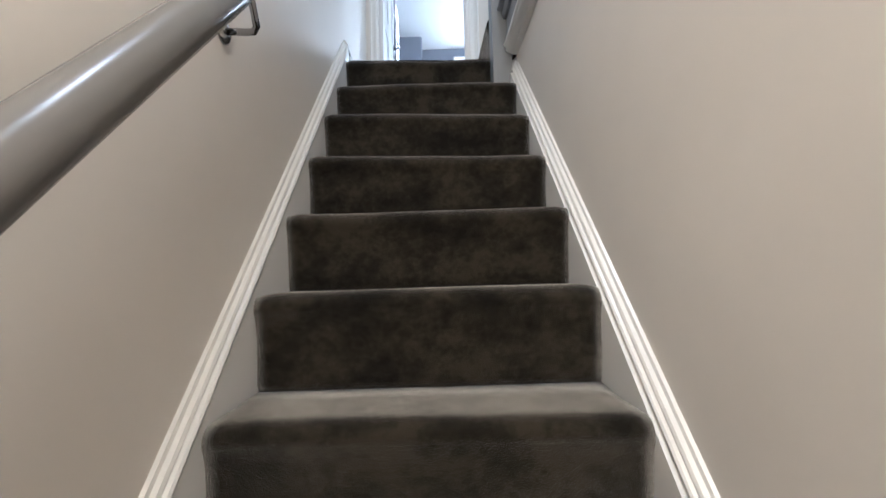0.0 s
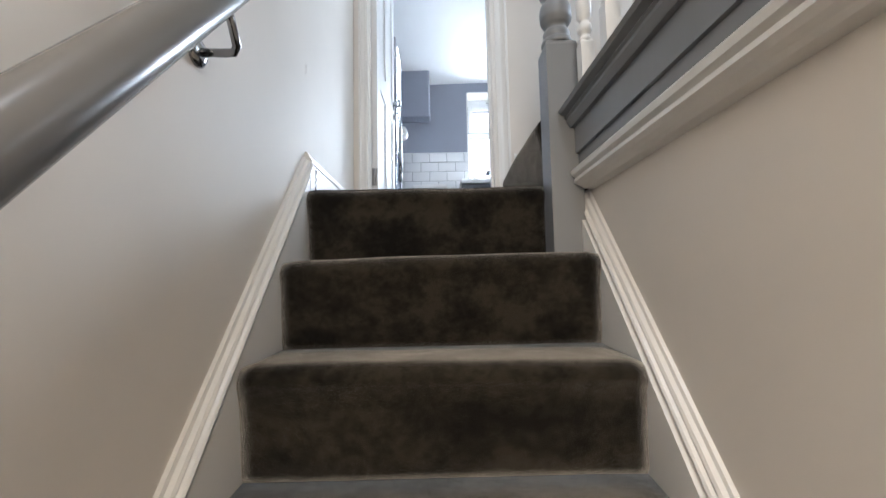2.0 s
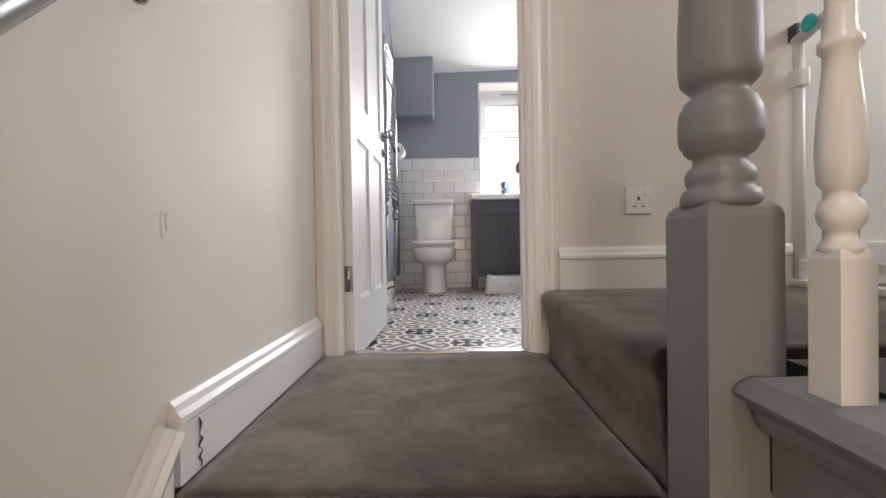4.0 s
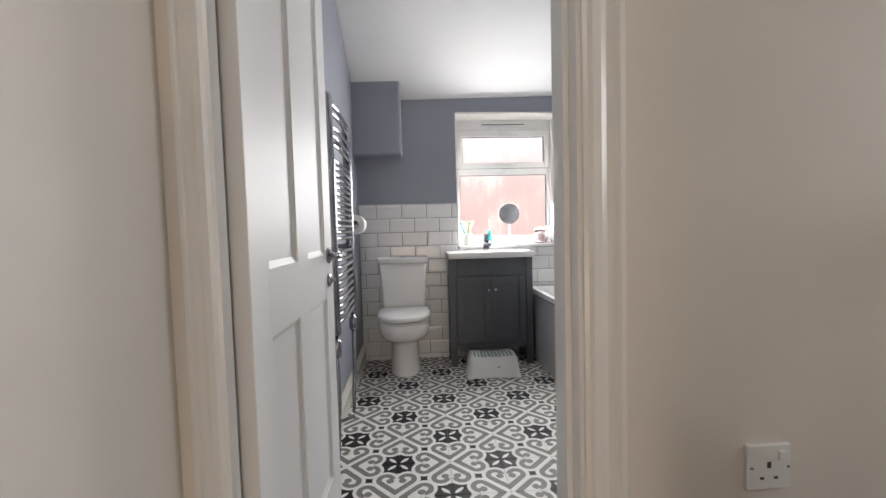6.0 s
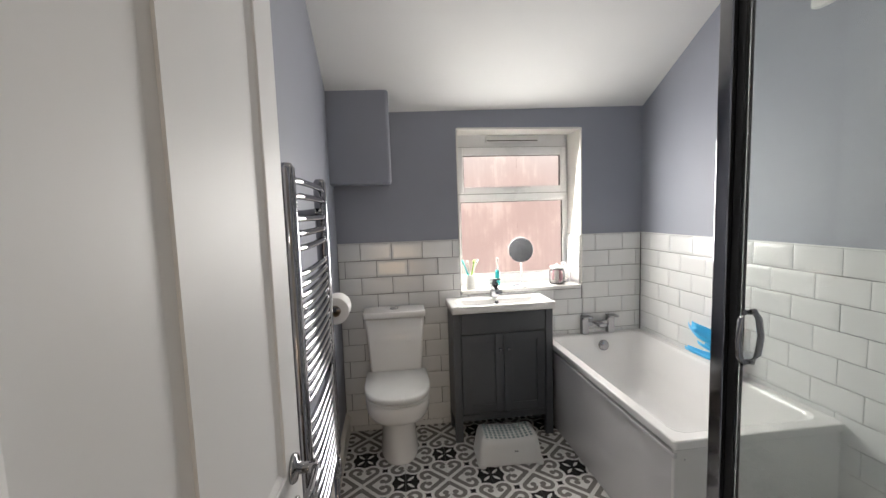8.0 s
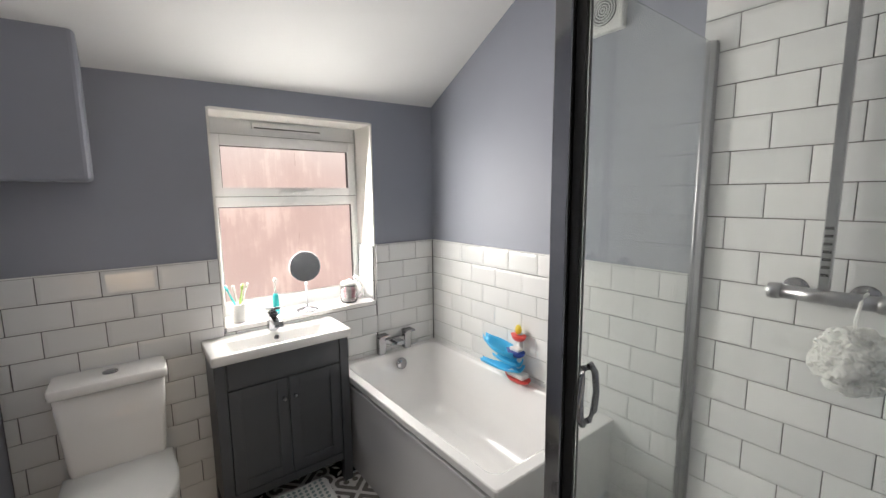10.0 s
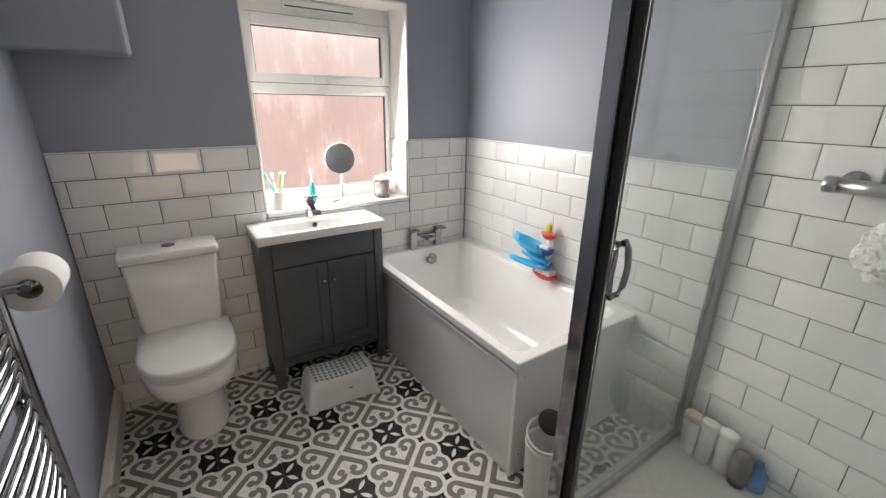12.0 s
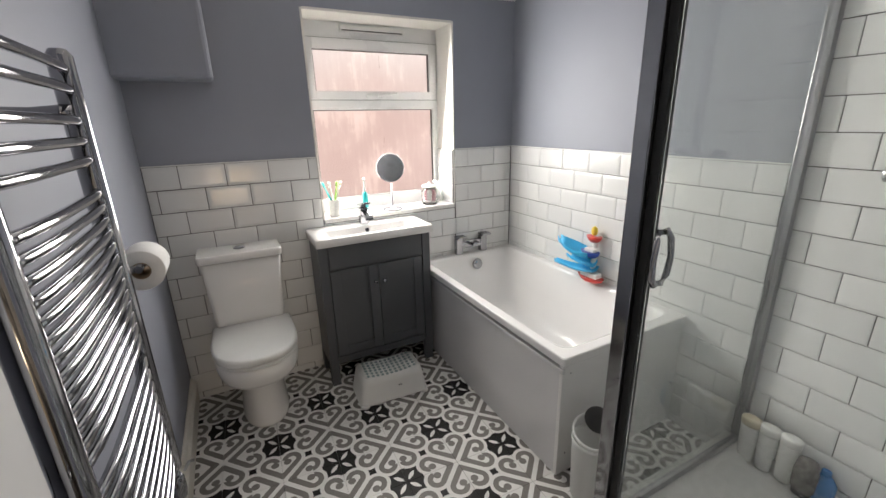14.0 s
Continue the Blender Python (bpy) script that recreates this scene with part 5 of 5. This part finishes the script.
for k in range(5):
    bm = bmesh.new()
    r0 = 0.052 - 0.0105 * k
    lathe(bm, (XR - 0.0385, 1.80, 2.22), [(r0, 0), (r0, 0.004), (r0 - 0.004, 0.004), (r0 - 0.004, 0)], 26, (-1, 0, 0))
    part("ring", bm, M_plastic, gr)

# ---- towel rail, roll holder, bin ----
rad = thing("towel_radiator", (-0.74, 1.56, 0.35), "curved chrome ladder towel radiator on the wall", "towel radiator")
RY0, RY1, RX = 1.268, 1.677, -0.705
for y in (RY0, RY1):
    bm = bmesh.new()
    tube(bm, [(RX, y, 0.645), (RX, y, 0.655), (RX, y, 1.500), (RX, y, 1.510)], [0.014, 0.0185, 0.0185, 0.012], 14)
    part("upright", bm, M_chrome, rad)
zs = [1.478, 1.446, 1.398, 1.366, 1.334] + [1.278 - 0.0235 * k for k in range(13)] + [0.945 - 0.0285 * k for k in range(10)]
for z in zs:
    bm = bmesh.new()
    tube(bm, [(RX + 0.001 + 0.014 * (1 - abs(k / 7 - 1) ** 4), RY0 + (RY1 - RY0) * k / 14, z) for k in range(15)], 0.0076, 10)
    part("bar", bm, M_chrome, rad)
for y, z in ((RY0 + 0.02, 1.41), (RY1 - 0.02, 1.41), (RY0 + 0.02, 0.955), (RY1 - 0.02, 0.955)):
    bm = bmesh.new()
    lathe(bm, (XL, y, z), [(0.016, 0), (0.012, 0.01), (0.010, 0.075), (0.014, 0.11), (0.014, 0.13)], 12, (1, 0, 0))
    part("wall_bracket", bm, M_chrome, rad)
for y in (RY0, RY1):
    bm = bmesh.new()
    tube(bm, [(RX, y, 0.65), (RX, y, 0.40), (RX - 0.01, y, 0.20)], 0.009, 10)
    lathe(bm, (RX, y, 0.57), [(0.016, 0), (0.018, 0.01), (0.018, 0.05), (0.014, 0.06)], 12)
    part("valve", bm, M_chrome, rad)
for y in (RY0, RY1):
    bm = bmesh.new()
    tube(bm, [(RX - 0.01, y, 0.205), (RX - 0.012, y, 0.16), (XL + 0.04, y, 0.135), (XL + 0.03, y + 0.02, 0.132)], 0.0078, 10)
    part("pipe", bm, M_chrome, rad)

rh = thing("toilet_roll_holder", (XL, 1.93, 1.065), "chrome wall holder with a white toilet roll", "toilet roll holder")
bm = bmesh.new()
lathe(bm, (XL, 1.885, 1.065), [(0.026, 0), (0.026, 0.006), (0.012, 0.010), (0.009, 0.012), (0.009, 0.125)], 16, (1, 0, 0))
tube(bm, [(XL + 0.118, 1.875, 1.065), (XL + 0.118, 2.01, 1.065)], 0.009, 12)
part("arm", bm, M_chrome, rh)
roll = thing("toilet_roll", (-0.712, 1.95, 1.055), "partly used white toilet roll", "toilet roll")
bm = bmesh.new()
R0 = Vector((-0.712, 1.898, 1.055))
loft(bm, [[R0 + Vector((r * math.cos(2 * math.pi * j / 28), h, r * math.sin(2 * math.pi * j / 28))) for j in range(28)] for r, h in ((0.021, 0.0), (0.049, 0.0), (0.050, 0.003), (0.050, 0.099), (0.049, 0.102), (0.021, 0.102), (0.021, 0.0))], False, False)
part("paper", bm, M_paper, roll)
bm = bmesh.new()
loft(bm, [[R0 + Vector((r * math.cos(2 * math.pi * j / 20), h, r * math.sin(2 * math.pi * j / 20))) for j in range(20)] for r, h in ((0.0205, 0.001), (0.0205, 0.101), (0.0185, 0.101), (0.0185, 0.001), (0.0205, 0.001))], False, False)
part("core", bm, M_brown, roll, "brown card tube")

binn = thing("waste_bin", (0.535, 1.585, 0.0), "small white plastic bin with its swing lid tipped open", "bin")
bm = bmesh.new()
CB = (0.540, 1.580, 0.0)
lathe(bm, CB, [(0.060, 0), (0.064, 0.006), (0.072, 0.245), (0.074, 0.25), (0.074, 0.262), (0.070, 0.264), (0.066, 0.25), (0.060, 0.02), (0.01, 0.015)], 28)
part("body", bm, M_plastic, binn)
bm = bmesh.new()
rings = [[(CB[0] + r * math.cos(2 * math.pi * k / 24), CB[1] + r * math.sin(2 * math.pi * k / 24), 0.264 + h + 0.045 * (1 + math.sin(2 * math.pi * k / 24 + 0.6)) * 0.5) for k in range(24)] for r, h in ((0.073, 0.0), (0.074, 0.004), (0.072, 0.010), (0.066, 0.010), (0.066, 0.0))]
loft(bm, rings, False, False)
part("collar", bm, M_plastic, binn)
bm = bmesh.new()
lathe(bm, (CB[0] + 0.045, CB[1] + 0.020, 0.312), [(0.048, 0), (0.050, 0.004), (0.046, 0.010), (0.02, 0.014)], 24, (-0.80, -0.42, 0.30))
part("swing_lid", bm, M_dark, binn, "dark grey swing lid")

# recessed spot fittings
spot = thing("downlight", (-0.06, 1.85, 2.60), "small recessed chrome ceiling spotlight, lit", "downlight", "bathroom downlights")
bm = bmesh.new()
lathe(bm, (-0.06, 1.85, 2.594), [(0.030, 0.012), (0.030, 0.002), (0.040, -0.004), (0.046, 0.0), (0.046, 0.012)], 26)
part("bezel", bm, M_chrome, spot)
# made-up second fitting, placed to go with the added fill spot
copy_thing(spot, Matrix.Translation((0.25, 1.00, 2.60)))

# short pipe above the skirting
lk = thing("pipe_tail", (XL + 0.03, 2.02, 0.135), "small chrome pipe tail above the skirting", "pipe")
bm = bmesh.new()
tube(bm, [(XL + 0.018, 2.30, 0.142), (XL + 0.03, 2.34, 0.142), (XL + 0.045, 2.35, 0.135)], 0.006, 8)
part("pipe", bm, M_alu, lk)

# ---- wall tiles ----
TW, TH, JT = 0.194, 0.107, 0.0034
TOPZ = 1.215
MESH = {}


def tile_mesh(w, h, left, right, up, down):
    """Bevel-edged tile in its own plane (u, depth, v); a cut side has no chamfer."""
    key = (round(w, 3), round(h, 3), left, right, up, down)
    if key not in MESH:
        bm = bmesh.new()
        c, t0, t1 = 0.014, 0.0050, 0.0068
        u0, u1, v0, v1 = -w / 2, w / 2, -h / 2, h / 2
        base = [(u0, 0, v0), (u1, 0, v0), (u1, 0, v1), (u0, 0, v1)]
        lip = [(a, t0, b) for a, _, b in base]
        iu0, iu1 = u0 + (c if left else 0.001), u1 - (c if right else 0.001)
        iv0, iv1 = v0 + (c if down else 0.001), v1 - (c if up else 0.001)
        if iu1 - iu0 < 0.004:
            iu0, iu1 = u0 + 0.001, u1 - 0.001
        if iv1 - iv0 < 0.004:
            iv0, iv1 = v0 + 0.001, v1 - 0.001
        top = [(iu0, t1, iv0), (iu1, t1, iv0), (iu1, t1, iv1), (iu0, t1, iv1)]
        loft(bm, [base, lip, top], smooth=False)
        MESH[key] = finish(bm, "tile", M_metro)
    return MESH[key]


def tile_field(parent, anchor, a0, a1, z0, z1, place, width=TW):
    """Brick-bonded tiles over a0..a1 by z0..z1; joints of even rows pass through anchor; place(a, z) gives the pose."""
    top = TOPZ + TH * math.ceil((z1 - TOPZ) / TH - 1e-6)
    z = top
    while z > z0 + 0.004:
        zt, zb = min(z, z1), max(z - TH, z0)
        k = round((TOPZ - z) / TH)
        off = anchor + (width / 2 if k % 2 else 0.0)
        a = off + width * math.floor((a0 - off) / width)
        while a < a1 - 0.004:
            l, r = max(a, a0), min(a + width, a1)
            spans = [(l, r, a < a0 - 0.004, a + width > a1 + 0.004)]
            for sl, sr, cl, cr in spans:
                if sr - sl < 0.008 or zt - zb < 0.008:
                    continue
                cutu, cutd = z > z1 + 0.004, z - TH < z0 - 0.004
                me = tile_mesh(sr - sl - JT, zt - zb - JT, not cl, not cr, not cutu, not cutd)
                ob = new("tile", me)
                ob.parent = parent
                ob.matrix_basis = place((sl + sr) / 2, (zt + zb) / 2)
            a += width
        z -= TH


def on_far(a, z):
    return pose(a, YF - 0.004, z, 0, 0, 180)


def on_right(a, z):
    return pose(XR - 0.004, a, z, 0, 0, 90)


back = wall("tiled_dado_far", boxes((XL + 0.001, WX0 - 0.002, YF - 0.004, YF + 0.001, 0.0, TOPZ), (WX1 + 0.002, XR - 0.004, YF - 0.004, YF + 0.001, 0.0, TOPZ), (WX0 - 0.002, WX1 + 0.002, YF - 0.004, YF + 0.001, 0.0, WZ0 - 0.022)), M_grout, "white bevelled metro tiles with grey grout below the window")
tile_field(back, -0.109, XL + 0.002, WX0 - 0.003, 0.0, TOPZ, on_far)
tile_field(back, -0.109, WX1 + 0.003, XR - 0.012, 0.0, TOPZ, on_far)
tile_field(back, -0.109, WX0 - 0.003, WX1 + 0.003, 0.0, WZ0 - 0.022, on_far)
rb = wall("tiled_dado_right", boxes((XR - 0.004, XR + 0.001, 1.437, YF - 0.012, 0.0, TOPZ)), M_grout, "white bevelled metro tiles with grey grout along the bath")
tile_field(rb, 2.507, 1.437, YF - 0.012, 0.0, TOPZ, on_right)
rs = wall("tiled_shower_wall", boxes((XR - 0.004, XR + 0.001, YB + 0.001, 1.4365, TZ - 0.02, 2.615)), M_grout, "white bevelled metro tiles with grey grout, full height in the shower")
tile_field(rs, 1.130, YB + 0.012, 1.4365, TZ, 2.61, on_right, width=0.204)
rr2 = wall("tiled_reveal", boxes((WX1 - 0.0095, WX1 - 0.006, YF, WY - 0.002, WZ0 + 0.004, TOPZ)), M_grout, "white tiles lining the lower window reveal")
tile_field(rr2, YF + 0.02, YF + 0.001, WY - 0.004, WZ0 + 0.006, TOPZ, lambda a, z: pose(WX1 - 0.0095, a, z, 0, 0, 90))
# tile trim along the dado top
wall("trim", boxes((XL + 0.002, WX0 - 0.003, YF - 0.0095, YF - 0.001, TOPZ, TOPZ + 0.005), (WX1 + 0.003, XR - 0.011, YF - 0.0095, YF - 0.001, TOPZ, TOPZ + 0.005), (XR - 0.0095, XR - 0.001, 1.438, YF - 0.010, TOPZ, TOPZ + 0.005)), M_plastic, "thin white sealant bead on the tile edge", "trim")

# ---- floor tiles ----
FA = radians(-2.2)
FO = Vector((-0.269, 1.976))
floor = bpy.data.objects["subfloor"]
u2, v2 = Vector((math.cos(FA), math.sin(FA))), Vector((-math.sin(FA), math.cos(FA)))
half = TILE / 2 - 0.0008
bm = bmesh.new()
loft(bm, [[(a * half, c * half, -0.011) for a, c in ((-1, -1), (1, -1), (1, 1), (-1, 1))], [(a * half, c * half, -0.0008) for a, c in ((-1, -1), (1, -1), (1, 1), (-1, 1))],
          [(a * (half - 0.0008), c * (half - 0.0008), 0.0) for a, c in ((-1, -1), (1, -1), (1, 1), (-1, 1))]], smooth=False)
ftile = finish(bm, "tile", M_floor)
for i in range(-5, 9):
    for j in range(-8, 8):
        c = FO + u2 * ((i + 0.5) * TILE) + v2 * ((j + 0.5) * TILE)
        if not (XL - 0.05 < c.x < XR + 0.05 and YD + 0.13 < c.y < YF + 0.10):
            continue
        if not (c.x < 0.68 or c.y > 1.40) or (c.x > 0.72 and c.y > 1.85):
            continue
        ob = new("tile", ftile)
        ob.parent = floor
        ob.matrix_basis = Matrix.Translation((c.x, c.y, 0)) @ Matrix.Rotation(FA + (math.pi / 2 if (i + j) % 2 else 0), 4, "Z")
